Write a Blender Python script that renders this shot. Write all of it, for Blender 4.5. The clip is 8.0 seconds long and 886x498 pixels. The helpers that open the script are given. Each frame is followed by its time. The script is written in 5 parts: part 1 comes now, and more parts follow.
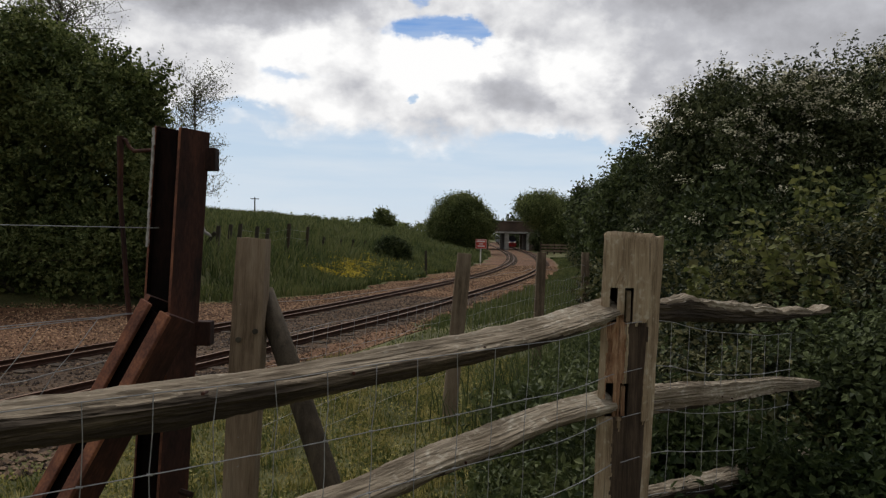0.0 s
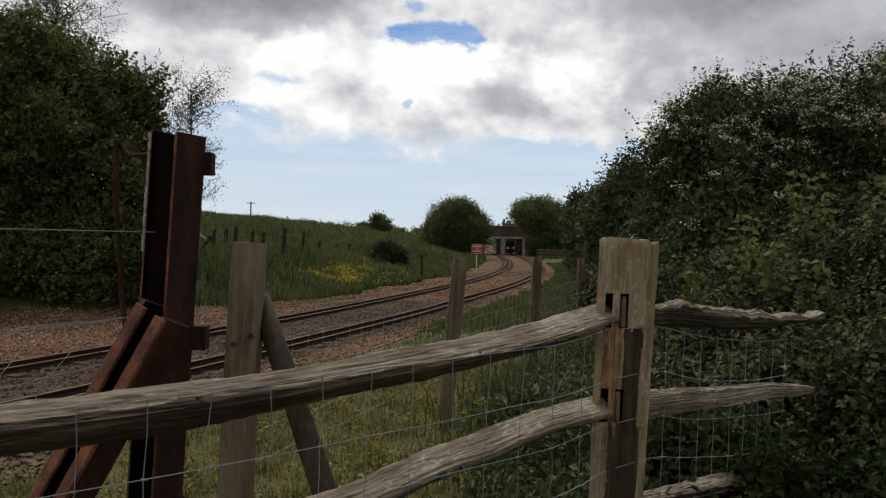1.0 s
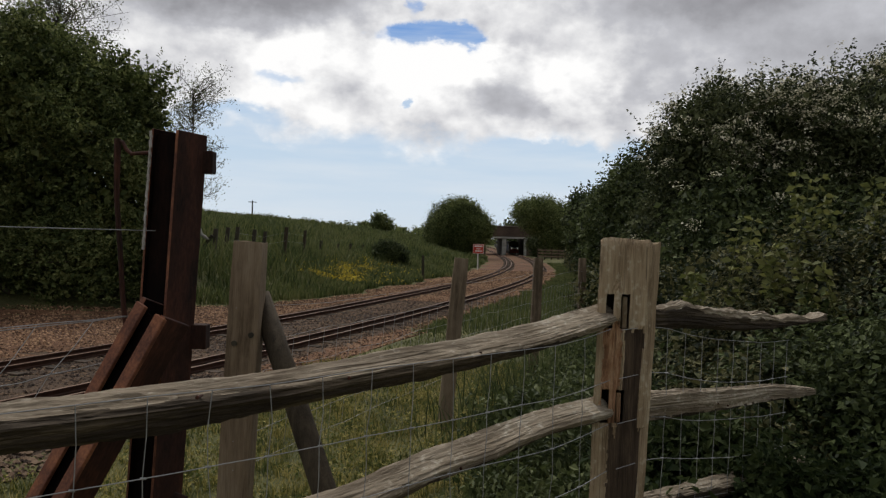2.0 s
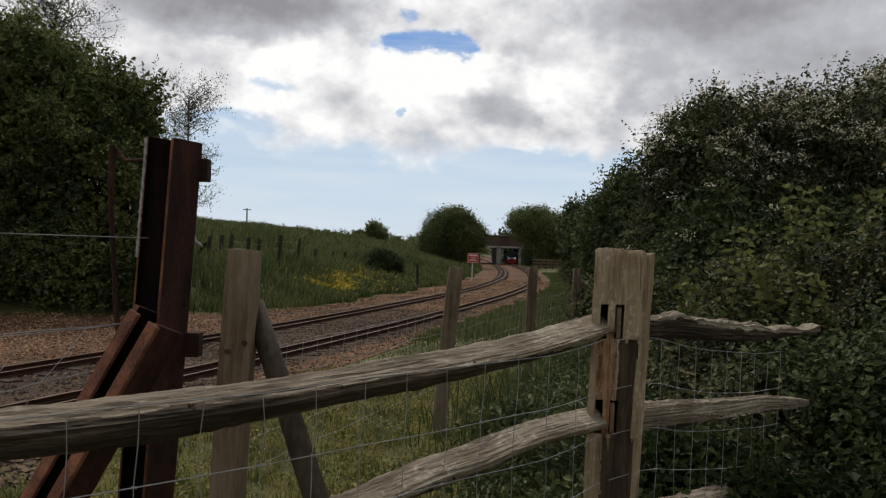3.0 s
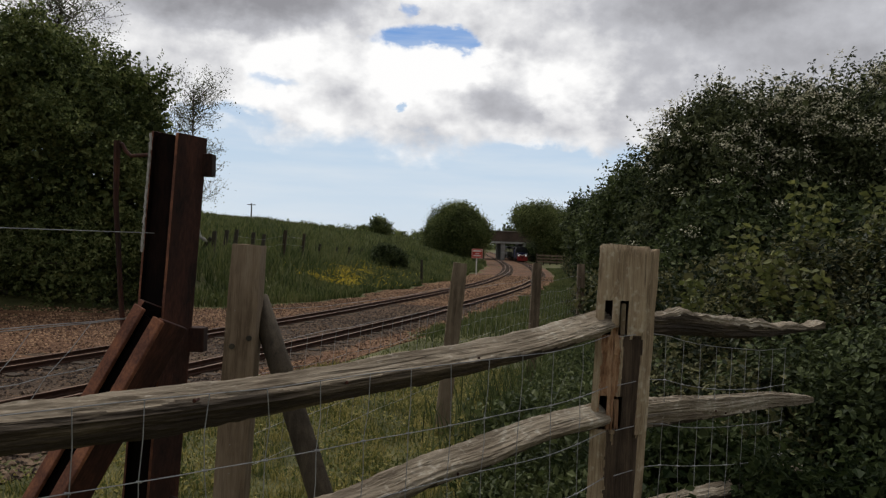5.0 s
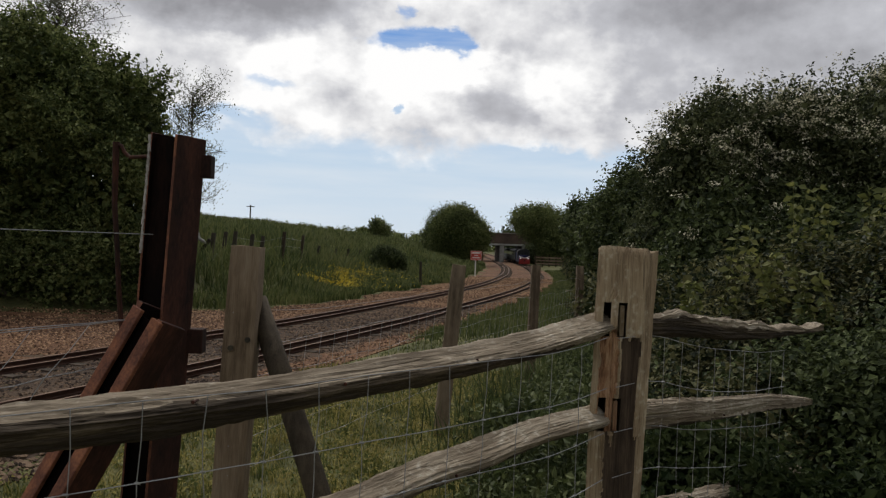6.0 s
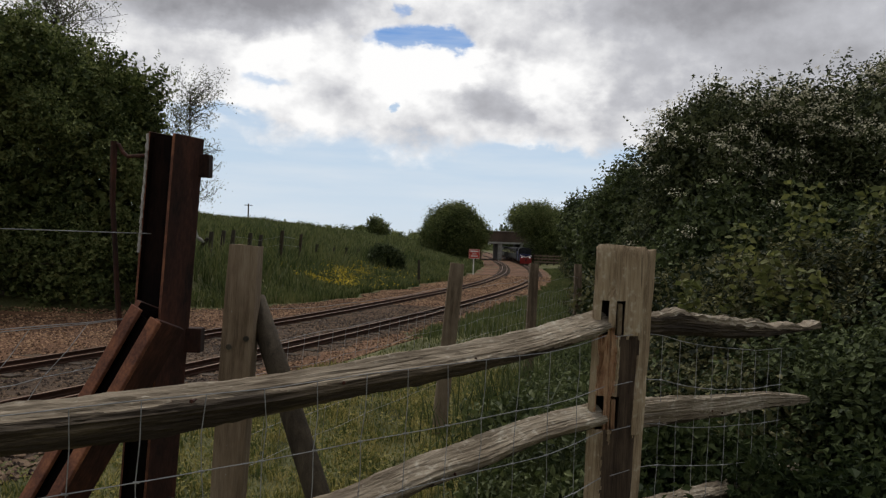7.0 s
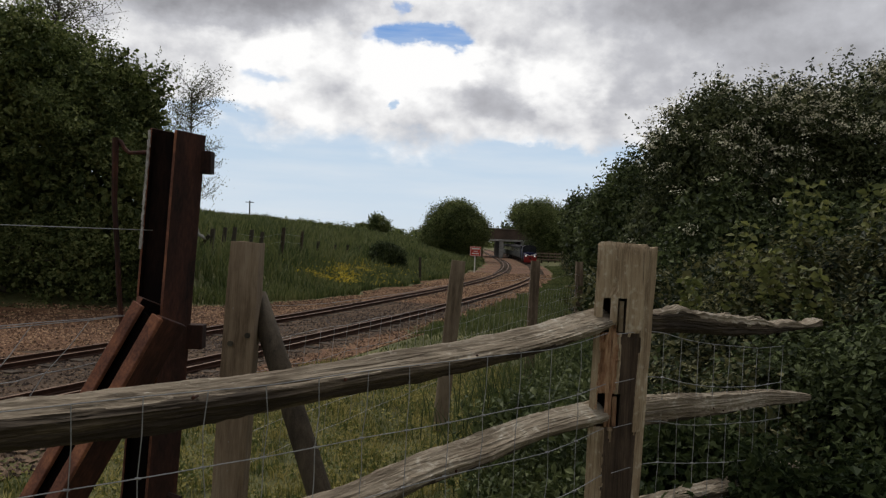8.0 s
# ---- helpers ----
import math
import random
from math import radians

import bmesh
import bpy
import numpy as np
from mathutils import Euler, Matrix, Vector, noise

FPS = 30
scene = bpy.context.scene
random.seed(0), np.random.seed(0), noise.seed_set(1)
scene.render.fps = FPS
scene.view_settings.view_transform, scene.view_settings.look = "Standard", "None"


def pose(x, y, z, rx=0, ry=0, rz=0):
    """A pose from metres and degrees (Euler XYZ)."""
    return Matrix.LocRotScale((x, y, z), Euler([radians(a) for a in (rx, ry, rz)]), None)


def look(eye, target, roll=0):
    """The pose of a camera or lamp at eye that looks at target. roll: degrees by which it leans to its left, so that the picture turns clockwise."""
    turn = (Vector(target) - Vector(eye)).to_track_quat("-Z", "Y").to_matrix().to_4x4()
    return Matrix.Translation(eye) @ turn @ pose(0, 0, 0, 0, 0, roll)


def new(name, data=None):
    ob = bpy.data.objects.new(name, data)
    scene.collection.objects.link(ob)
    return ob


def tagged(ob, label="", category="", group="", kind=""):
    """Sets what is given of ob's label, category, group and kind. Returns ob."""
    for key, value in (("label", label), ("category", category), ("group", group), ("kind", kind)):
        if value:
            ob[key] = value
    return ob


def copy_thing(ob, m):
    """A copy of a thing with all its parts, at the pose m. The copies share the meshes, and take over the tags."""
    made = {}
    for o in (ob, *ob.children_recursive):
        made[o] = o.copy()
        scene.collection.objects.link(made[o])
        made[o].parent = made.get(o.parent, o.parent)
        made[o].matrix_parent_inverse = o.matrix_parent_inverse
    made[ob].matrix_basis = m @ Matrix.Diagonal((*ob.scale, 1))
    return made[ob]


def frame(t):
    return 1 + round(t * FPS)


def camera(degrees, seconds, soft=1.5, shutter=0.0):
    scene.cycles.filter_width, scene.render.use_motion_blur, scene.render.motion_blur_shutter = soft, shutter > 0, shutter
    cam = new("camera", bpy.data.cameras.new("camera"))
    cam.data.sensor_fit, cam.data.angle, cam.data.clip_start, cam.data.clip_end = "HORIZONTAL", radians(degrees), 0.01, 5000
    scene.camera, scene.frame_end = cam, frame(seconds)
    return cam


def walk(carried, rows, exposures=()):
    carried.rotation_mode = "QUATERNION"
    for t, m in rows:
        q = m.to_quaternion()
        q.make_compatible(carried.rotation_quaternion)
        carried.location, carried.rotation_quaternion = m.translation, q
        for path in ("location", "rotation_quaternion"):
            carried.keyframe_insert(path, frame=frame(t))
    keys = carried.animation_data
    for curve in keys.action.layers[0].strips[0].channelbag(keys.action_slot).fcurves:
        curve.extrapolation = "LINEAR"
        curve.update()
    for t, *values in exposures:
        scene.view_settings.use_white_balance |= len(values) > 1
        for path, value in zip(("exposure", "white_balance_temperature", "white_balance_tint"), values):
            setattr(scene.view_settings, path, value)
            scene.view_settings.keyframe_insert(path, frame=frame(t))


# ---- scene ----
cam = camera(60.0, 8.0, soft=1.3)

PATH = [
    (0, (0.002, 0.002, 1.501), (0.001, 2.001, 1.46), 1.2),
    (0.5, (0.003, 0.001, 1.502), (0.011, 2.001, 1.474), 1.3),
    (1, (0.003, -0.001, 1.502), (0.012, 1.999, 1.474), 1.4),
    (1.5, (0.004, 0.002, 1.502), (0.005, 2.002, 1.465), 1.5),
    (3, (0.004, 0.004, 1.503), (0.023, 2.004, 1.498), 2.0),
    (3.5, (0.004, 0.002, 1.504), (0.017, 2.002, 1.494), 2.0),
    (4, (0.003, 0.004, 1.504), (0.009, 2.004, 1.487), 2.1),
    (4.5, (0.003, 0.005, 1.504), (0.01, 2.005, 1.485), 2.1),
    (6, (0.004, 0.004, 1.503), (0.015, 2.004, 1.491), 2.2),
    (6.5, (0.004, 0.002, 1.504), (0.017, 2.002, 1.487), 2.1),
    (7, (0.004, 0.002, 1.504), (0.02, 2.002, 1.488), 2.1),
    (7.5, (0.003, -0.002, 1.504), (0.019, 1.998, 1.485), 2.1),
    (8, (0.003, 0.002, 1.503), (0.016, 2.002, 1.48), 2.2),
]
walk(cam, [(t, look(eye, target, roll)) for t, eye, target, roll in PATH])


# ---- world, sun ----
SUN_EL, SUN_AZ = 62.0, -28.0          # degrees; azimuth from +y, negative towards -x


def sky_world():
    w = bpy.data.worlds.new("world")
    scene.world = w
    w.use_nodes = True
    nt = w.node_tree
    nt.nodes.clear()
    out = nt.nodes.new("ShaderNodeOutputWorld")
    bg = nt.nodes.new("ShaderNodeBackground")
    sky = nt.nodes.new("ShaderNodeTexSky")
    sky.sky_type = "NISHITA"
    sky.sun_disc = False
    sky.sun_elevation = radians(SUN_EL)
    sky.sun_rotation = radians(SUN_AZ)
    # broken cloud over the blue
    tc = nt.nodes.new("ShaderNodeTexCoord")
    cloud = nt.nodes.new("ShaderNodeTexNoise")
    cloud.inputs["Scale"].default_value = 3.0
    cloud.inputs["Detail"].default_value = 6.0
    ramp = nt.nodes.new("ShaderNodeValToRGB")
    ramp.color_ramp.elements[0].position = 0.30
    ramp.color_ramp.elements[1].position = 0.50
    mix = nt.nodes.new("ShaderNodeMix")
    mix.data_type = "RGBA"
    L = nt.links.new
    # cloud is brightest round the hidden sun
    dot = nt.nodes.new("ShaderNodeVectorMath")
    dot.operation = "DOT_PRODUCT"
    a, e = radians(SUN_AZ), radians(SUN_EL)
    dot.inputs[1].default_value = (math.sin(a) * math.cos(e), math.cos(a) * math.cos(e), math.sin(e))
    glow = nt.nodes.new("ShaderNodeMapRange")
    glow.inputs["From Min"].default_value = -0.3
    glow.inputs["From Max"].default_value = 1.0
    glow.inputs["To Min"].default_value = 3.4
    glow.inputs["To Max"].default_value = 11.0
    L(tc.outputs["Generated"], dot.inputs[0])
    L(dot.outputs["Value"], glow.inputs["Value"])
    L(glow.outputs["Result"], mix.inputs["B"])
    L(tc.outputs["Generated"], cloud.inputs["Vector"])
    L(cloud.outputs["Fac"], ramp.inputs["Fac"])
    L(ramp.outputs["Color"], mix.inputs["Factor"])
    L(sky.outputs["Color"], mix.inputs["A"])
    L(mix.outputs["Result"], bg.inputs["Color"])
    bg.inputs["Strength"].default_value = 0.068
    L(bg.outputs["Background"], out.inputs["Surface"])


sky_world()
sun = new("sun", bpy.data.lights.new("sun", "SUN"))
sun.data.energy, sun.data.angle, sun.data.color = 1.6, radians(12), (1.0, 0.95, 0.86)
_a, _e = radians(SUN_AZ), radians(SUN_EL)
_s = Vector((math.sin(_a) * math.cos(_e), math.cos(_a) * math.cos(_e), math.sin(_e)))
sun.matrix_world = look(_s * 50, (0, 0, 0))
scene.view_settings.exposure = 0.0


# ---- materials ----
def mat(name, colors, scale=6.0, fine=60.0, rough=0.8, metal=0.0, bump=0.3, stretch=(1, 1, 1), vary=0.0, island=0.0,
        bump_dist=0.01, spec=0.3, translucent=0.0):
    """Colours mixed by coarse and fine noise; vary: by object; island: by piece."""
    m = bpy.data.materials.new(name)
    m.use_nodes = True
    nt = m.node_tree
    L = nt.links.new
    b = nt.nodes["Principled BSDF"]
    tc = nt.nodes.new("ShaderNodeTexCoord")
    mp = nt.nodes.new("ShaderNodeMapping")
    mp.inputs["Scale"].default_value = stretch
    L(tc.outputs["Object"], mp.inputs["Vector"])
    n1 = nt.nodes.new("ShaderNodeTexNoise")
    n1.inputs["Scale"].default_value = scale
    n1.inputs["Detail"].default_value = 5
    n2 = nt.nodes.new("ShaderNodeTexNoise")
    n2.inputs["Scale"].default_value = fine
    n2.inputs["Detail"].default_value = 4
    L(mp.outputs["Vector"], n1.inputs["Vector"])
    L(mp.outputs["Vector"], n2.inputs["Vector"])
    add = nt.nodes.new("ShaderNodeMath")
    add.operation = "MULTIPLY_ADD"
    add.inputs[1].default_value = 0.45
    L(n2.outputs["Fac"], add.inputs[0])
    sub = nt.nodes.new("ShaderNodeMath")
    sub.operation = "MULTIPLY_ADD"
    sub.inputs[1].default_value = 0.9
    sub.inputs[2].default_value = -0.17
    L(n1.outputs["Fac"], sub.inputs[0])
    L(sub.outputs[0], add.inputs[2])
    fac = add.outputs[0]
    if island or vary:
        if island:
            src = nt.nodes.new("ShaderNodeNewGeometry").outputs["Random Per Island"]
        else:
            src = nt.nodes.new("ShaderNodeObjectInfo").outputs["Random"]
        k = island or vary
        ma = nt.nodes.new("ShaderNodeMath")
        ma.operation = "MULTIPLY_ADD"
        ma.inputs[1].default_value = k
        ma.inputs[2].default_value = -k / 2
        L(src, ma.inputs[0])
        ad = nt.nodes.new("ShaderNodeMath")
        L(fac, ad.inputs[0])
        L(ma.outputs[0], ad.inputs[1])
        fac = ad.outputs[0]
    ramp = nt.nodes.new("ShaderNodeValToRGB")
    els = ramp.color_ramp.elements
    while len(els) < len(colors):
        els.new(0.5)
    for i, c in enumerate(colors):
        els[i].position = 0.28 + 0.44 * i / max(1, len(colors) - 1)
        els[i].color = (*c, 1)
    L(fac, ramp.inputs["Fac"])
    col = ramp.outputs["Color"]
    height = n2.outputs["Fac"]
    L(col, b.inputs["Base Color"])
    b.inputs["Roughness"].default_value = rough
    b.inputs["Metallic"].default_value = metal
    b.inputs["Specular IOR Level"].default_value = spec
    if bump:
        bp = nt.nodes.new("ShaderNodeBump")
        bp.inputs["Strength"].default_value = bump
        bp.inputs["Distance"].default_value = bump_dist
        L(height, bp.inputs["Height"])
        L(bp.outputs["Normal"], b.inputs["Normal"])
    if translucent:
        tr = nt.nodes.new("ShaderNodeBsdfTranslucent")
        L(col, tr.inputs["Color"])
        ms = nt.nodes.new("ShaderNodeMixShader")
        ms.inputs["Fac"].default_value = translucent
        L(b.outputs["BSDF"], ms.inputs[1])
        L(tr.outputs["BSDF"], ms.inputs[2])
        L(ms.outputs["Shader"], nt.nodes["Material Output"].inputs["Surface"])
    return m


def wood(name, dark, mid, light, axis=0, patch=6.0, rough=0.88, crack=0.8, bump=0.7, vary=0.0, bleach=None):
    """Weathered wood: fibres and thin splits along an axis, blotches, small pale spots."""
    m = bpy.data.materials.new(name)
    m.use_nodes = True
    nt = m.node_tree
    L = nt.links.new
    b = nt.nodes["Principled BSDF"]
    tc = nt.nodes.new("ShaderNodeTexCoord")

    def tex(scale, along, detail=4.0, rough_=0.55, shift=0.0):
        mp = nt.nodes.new("ShaderNodeMapping")
        k = [1.0, 1.0, 1.0]
        k[axis] = along
        mp.inputs["Scale"].default_value = k
        mp.inputs["Location"].default_value = (shift, shift * 0.7, shift * 0.3)
        L(tc.outputs["Object"], mp.inputs["Vector"])
        n = nt.nodes.new("ShaderNodeTexNoise")
        n.inputs["Scale"].default_value = scale
        n.inputs["Detail"].default_value = detail
        n.inputs["Roughness"].default_value = rough_
        L(mp.outputs["Vector"], n.inputs["Vector"])
        return n.outputs["Fac"]

    def op(kind, a, c=None, d=None, clamp=False):
        n = nt.nodes.new("ShaderNodeMath")
        n.operation, n.use_clamp = kind, clamp
        for i, v in enumerate((a, c, d)):
            if isinstance(v, (int, float)):
                n.inputs[i].default_value = v
            elif v is not None:
                L(v, n.inputs[i])
        return n.outputs[0]

    fibre = tex(330, 0.035, 5, 0.65)
    band = tex(34, 0.06, 5, 0.6, 2.0)
    blotch = tex(patch, 0.5, 6, 0.62, 5.0)
    spot = tex(55, 0.8, 3, 0.5, 9.0)
    fac = op("MULTIPLY_ADD", fibre, 0.75, op("MULTIPLY_ADD", band, 0.85, op("MULTIPLY_ADD", blotch, 1.0, -0.80)))
    if vary:
        rnd = nt.nodes.new("ShaderNodeObjectInfo").outputs["Random"]
        fac = op("ADD", fac, op("MULTIPLY_ADD", rnd, vary, -vary / 2))
    ramp = nt.nodes.new("ShaderNodeValToRGB")
    els = ramp.color_ramp.elements
    els[0].position, els[0].color = 0.24, (*dark, 1)
    els[1].position, els[1].color = 0.80, (*light, 1)
    e = els.new(0.50)
    e.color = (*mid, 1)
    L(fac, ramp.inputs["Fac"])
    col = ramp.outputs["Color"]
    if bleach:
        mx = nt.nodes.new("ShaderNodeMix")
        mx.data_type = "RGBA"
        mx.inputs["B"].default_value = (*bleach, 1)
        L(col, mx.inputs["A"])
        L(op("MULTIPLY", op("SUBTRACT", op("ADD", spot, op("MULTIPLY_ADD", blotch, 0.7, -0.35)), 0.58), 5.0, clamp=True), mx.inputs["Factor"])
        col = mx.outputs["Result"]
    # thin splits
    split = tex(26, 0.030, 3, 0.5, 13.0)
    line = op("SUBTRACT", 1.0, op("MULTIPLY", op("ABSOLUTE", op("SUBTRACT", split, 0.5)), 55.0, clamp=True), clamp=True)
    line = op("MULTIPLY", line, op("MULTIPLY_ADD", band, 3.2, -1.1, clamp=True), clamp=True)
    mk = nt.nodes.new("ShaderNodeMix")
    mk.data_type = "RGBA"
    mk.inputs["B"].default_value = (dark[0] * 0.35, dark[1] * 0.35, dark[2] * 0.35, 1)
    L(op("MULTIPLY", line, crack), mk.inputs["Factor"])
    L(col, mk.inputs["A"])
    L(mk.outputs["Result"], b.inputs["Base Color"])
    b.inputs["Roughness"].default_value = rough
    b.inputs["Specular IOR Level"].default_value = 0.25
    bp = nt.nodes.new("ShaderNodeBump")
    bp.inputs["Strength"].default_value = bump
    bp.inputs["Distance"].default_value = 0.006
    L(op("SUBTRACT", op("MULTIPLY_ADD", band, 0.8, op("MULTIPLY", fibre, 0.6)), op("MULTIPLY", line, 0.9)), bp.inputs["Height"])
    L(bp.outputs["Normal"], b.inputs["Normal"])
    return m


M = {}
M["rail_wood"] = wood("weathered_chestnut", (0.128, 0.098, 0.069), (0.250, 0.204, 0.150), (0.40, 0.345, 0.27), bleach=(0.48, 0.435, 0.36))
# split-side brown, darkened to carry the shade below the rail tops
M["rail_side"] = wood("shaded_brown_rail_side", (0.022, 0.016, 0.011), (0.056, 0.042, 0.029), (0.185, 0.145, 0.10), patch=4.5)
# nettle greens set dark to hold the shade round the post foot
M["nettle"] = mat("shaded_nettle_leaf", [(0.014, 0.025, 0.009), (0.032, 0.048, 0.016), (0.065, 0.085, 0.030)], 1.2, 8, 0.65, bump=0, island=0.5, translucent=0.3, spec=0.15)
M["post_wood"] = wood("weathered_oak", (0.185, 0.130, 0.080), (0.37, 0.275, 0.178), (0.53, 0.43, 0.30), 2, patch=9, crack=0.7, bleach=(0.58, 0.50, 0.38))
M["heart_wood"] = wood("worn_orange_heartwood", (0.15, 0.075, 0.042), (0.40, 0.225, 0.130), (0.62, 0.43, 0.28), 2, patch=22, crack=0.9, bump=1.0)
M["stake_wood"] = wood("treated_softwood", (0.128, 0.090, 0.058), (0.238, 0.174, 0.118), (0.33, 0.258, 0.182), 2, patch=5, crack=0.5, vary=0.1, bump=0.45)
M["strut_wood"] = wood("grey_round_timber", (0.024, 0.018, 0.012), (0.055, 0.042, 0.028), (0.095, 0.074, 0.050), 2, crack=0.5, bump=0.4)
M["dark_oak"] = wood("dark_brown_oak", (0.030, 0.021, 0.015), (0.070, 0.048, 0.034), (0.145, 0.105, 0.072), 2, patch=8, crack=0.8)
M["grey_stake"] = wood("greyed_fence_stake", (0.090, 0.064, 0.043), (0.190, 0.142, 0.097), (0.29, 0.228, 0.162), 2, patch=5, crack=0.6, vary=0.2)
M["dark_wood"] = mat("dark_old_timber", [(0.03, 0.026, 0.02), (0.08, 0.068, 0.05)], 4, 30, 0.9, bump=0.4, stretch=(1, 1, 0.2), vary=0.3)
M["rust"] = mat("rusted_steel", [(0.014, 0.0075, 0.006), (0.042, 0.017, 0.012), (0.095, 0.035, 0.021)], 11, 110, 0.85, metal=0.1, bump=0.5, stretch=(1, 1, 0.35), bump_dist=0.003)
# orange rust, lightened to show light on the flange edges
M["rust_lit"] = mat("lit_orange_rust", [(0.060, 0.026, 0.018), (0.16, 0.064, 0.040), (0.32, 0.13, 0.065)], 12, 100, 0.9, bump=0.5, bump_dist=0.003)
# near-black rust for webs and inner faces: recess shade put into the colour
M["shaded_steel"] = mat("shaded_rusty_steel", [(0.003, 0.0025, 0.0025), (0.0065, 0.004, 0.0035), (0.016, 0.008, 0.006)], 9, 90, 0.9, bump=0.3, stretch=(1, 1, 0.3), bump_dist=0.003, spec=0.04)
M["flake"] = mat("flaked_pale_paint", [(0.3, 0.27, 0.25), (0.62, 0.58, 0.56)], 20, 80, 0.8, bump=0.4)
M["wire"] = mat("galvanised_wire", [(0.24, 0.24, 0.25), (0.42, 0.42, 0.43)], 20, 200, 0.5, metal=0.4, bump=0.0)
M["rail_rust"] = mat("rusty_rail_side", [(0.026, 0.011, 0.007), (0.068, 0.029, 0.016)], 8, 80, 0.9, metal=0.0, bump=0.3)
M["rail_head"] = mat("worn_rail_head", [(0.11, 0.060, 0.040), (0.24, 0.15, 0.105)], 6, 80, 0.6, metal=0.15, bump=0.1)
M["sleeper"] = mat("oily_timber_sleeper", [(0.03, 0.022, 0.016), (0.085, 0.062, 0.045)], 5, 50, 0.9, bump=0.5, stretch=(0.2, 1, 1), vary=0.3)
M["ballast"] = mat("brown_ballast", [(0.058, 0.026, 0.013), (0.118, 0.056, 0.028), (0.18, 0.095, 0.050)], 0.9, 40, 0.9, bump=1.0, bump_dist=0.03)
M["stone"] = mat("ballast_stone", [(0.050, 0.025, 0.013), (0.128, 0.064, 0.032), (0.36, 0.225, 0.135)], 0.6, 30, 0.9, bump=0.3, island=0.8)
M["stone_dark"] = mat("oily_ballast_stone", [(0.024, 0.015, 0.011), (0.066, 0.040, 0.025), (0.20, 0.135, 0.09)], 0.6, 30, 0.9, bump=0.3, island=0.7)
M["ballast_dark"] = mat("oily_ballast", [(0.024, 0.015, 0.010), (0.056, 0.034, 0.021), (0.10, 0.064, 0.041)], 0.9, 40, 0.9, bump=1.0, bump_dist=0.03)
M["turf"] = mat("rough_turf", [(0.035, 0.040, 0.014), (0.080, 0.080, 0.028), (0.15, 0.135, 0.052)], 1.3, 22, 0.95, bump=0.6, bump_dist=0.05)
M["grass"] = mat("meadow_grass", [(0.048, 0.070, 0.020), (0.096, 0.120, 0.038), (0.17, 0.175, 0.070)], 0.35, 3, 0.7, bump=0, island=0.5, translucent=0.3)
M["lawn"] = mat("dry_short_grass", [(0.055, 0.080, 0.020), (0.18, 0.170, 0.046), (0.44, 0.37, 0.14)], 1.7, 9, 0.75, bump=0, island=0.5, translucent=0.3)
M["clover"] = mat("pale_clover", [(0.085, 0.105, 0.026), (0.19, 0.185, 0.05), (0.36, 0.31, 0.10)], 1.5, 9, 0.7, bump=0, island=0.7, translucent=0.3)
M["weed"] = mat("green_weeds", [(0.032, 0.046, 0.016), (0.066, 0.086, 0.029), (0.125, 0.145, 0.055)], 1.5, 8, 0.6, bump=0, island=0.5, translucent=0.3)
M["leaf"] = mat("broad_leaf_green", [(0.046, 0.064, 0.020), (0.108, 0.138, 0.045), (0.22, 0.245, 0.09)], 0.5, 4, 0.6, bump=0, island=0.6, translucent=0.32, spec=0.2)
M["leaf_dark"] = mat("dark_leaf_green", [(0.022, 0.033, 0.013), (0.054, 0.072, 0.027), (0.11, 0.135, 0.052)], 0.5, 4, 0.6, bump=0, island=0.6, translucent=0.27, spec=0.2)
M["leaf_hawthorn"] = mat("hawthorn_leaf", [(0.024, 0.033, 0.014), (0.056, 0.070, 0.029), (0.115, 0.128, 0.058)], 0.5, 4, 0.6, bump=0, island=0.6, translucent=0.25, spec=0.2)
M["leaf_grey"] = mat("grey_green_leaf", [(0.09, 0.10, 0.06), (0.20, 0.21, 0.125)], 1, 5, 0.6, bump=0, island=0.5, translucent=0.45)
M["bramble"] = mat("bramble_leaf", [(0.017, 0.026, 0.010), (0.052, 0.060, 0.022), (0.142, 0.134, 0.056)], 0.9, 6, 0.6, bump=0, island=0.75, translucent=0.25, spec=0.25)
M["young_leaf"] = mat("pale_young_leaf", [(0.10, 0.115, 0.034), (0.21, 0.215, 0.07)], 3, 12, 0.6, bump=0, island=0.5, translucent=0.4)
M["blossom"] = mat("hawthorn_blossom", [(0.40, 0.38, 0.26), (0.76, 0.72, 0.56)], 3, 20, 0.7, bump=0, island=0.4, translucent=0.2)
M["yellow"] = mat("yellow_petals", [(0.55, 0.40, 0.02), (0.80, 0.62, 0.05)], 3, 20, 0.6, bump=0, island=0.4)
M["bark"] = mat("grey_bark", [(0.04, 0.033, 0.025), (0.12, 0.10, 0.08)], 4, 25, 0.9, bump=0.7, stretch=(1, 1, 0.3))
M["concrete"] = mat("stained_concrete", [(0.12, 0.105, 0.09), (0.24, 0.21, 0.18)], 0.8, 8, 0.9, bump=0.3)
M["brick"] = mat("dark_brown_brick", [(0.07, 0.048, 0.038), (0.15, 0.105, 0.08)], 0.7, 8, 0.9, bump=0.3, vary=0.3)
M["white_paint"] = mat("grimy_white_paint", [(0.20, 0.19, 0.175), (0.46, 0.45, 0.42)], 1.5, 12, 0.8, bump=0.1)
M["sign_red"] = mat("faded_red_enamel", [(0.46, 0.05, 0.035), (0.62, 0.08, 0.05)], 3, 30, 0.5, bump=0.05)
M["sign_white"] = mat("white_enamel", [(0.68, 0.66, 0.63), (0.8, 0.78, 0.75)], 3, 30, 0.5, bump=0.05)
M["black"] = mat("black_gloss_paint", [(0.008, 0.008, 0.010), (0.020, 0.020, 0.024)], 3, 30, 0.5, bump=0.05, spec=0.2)
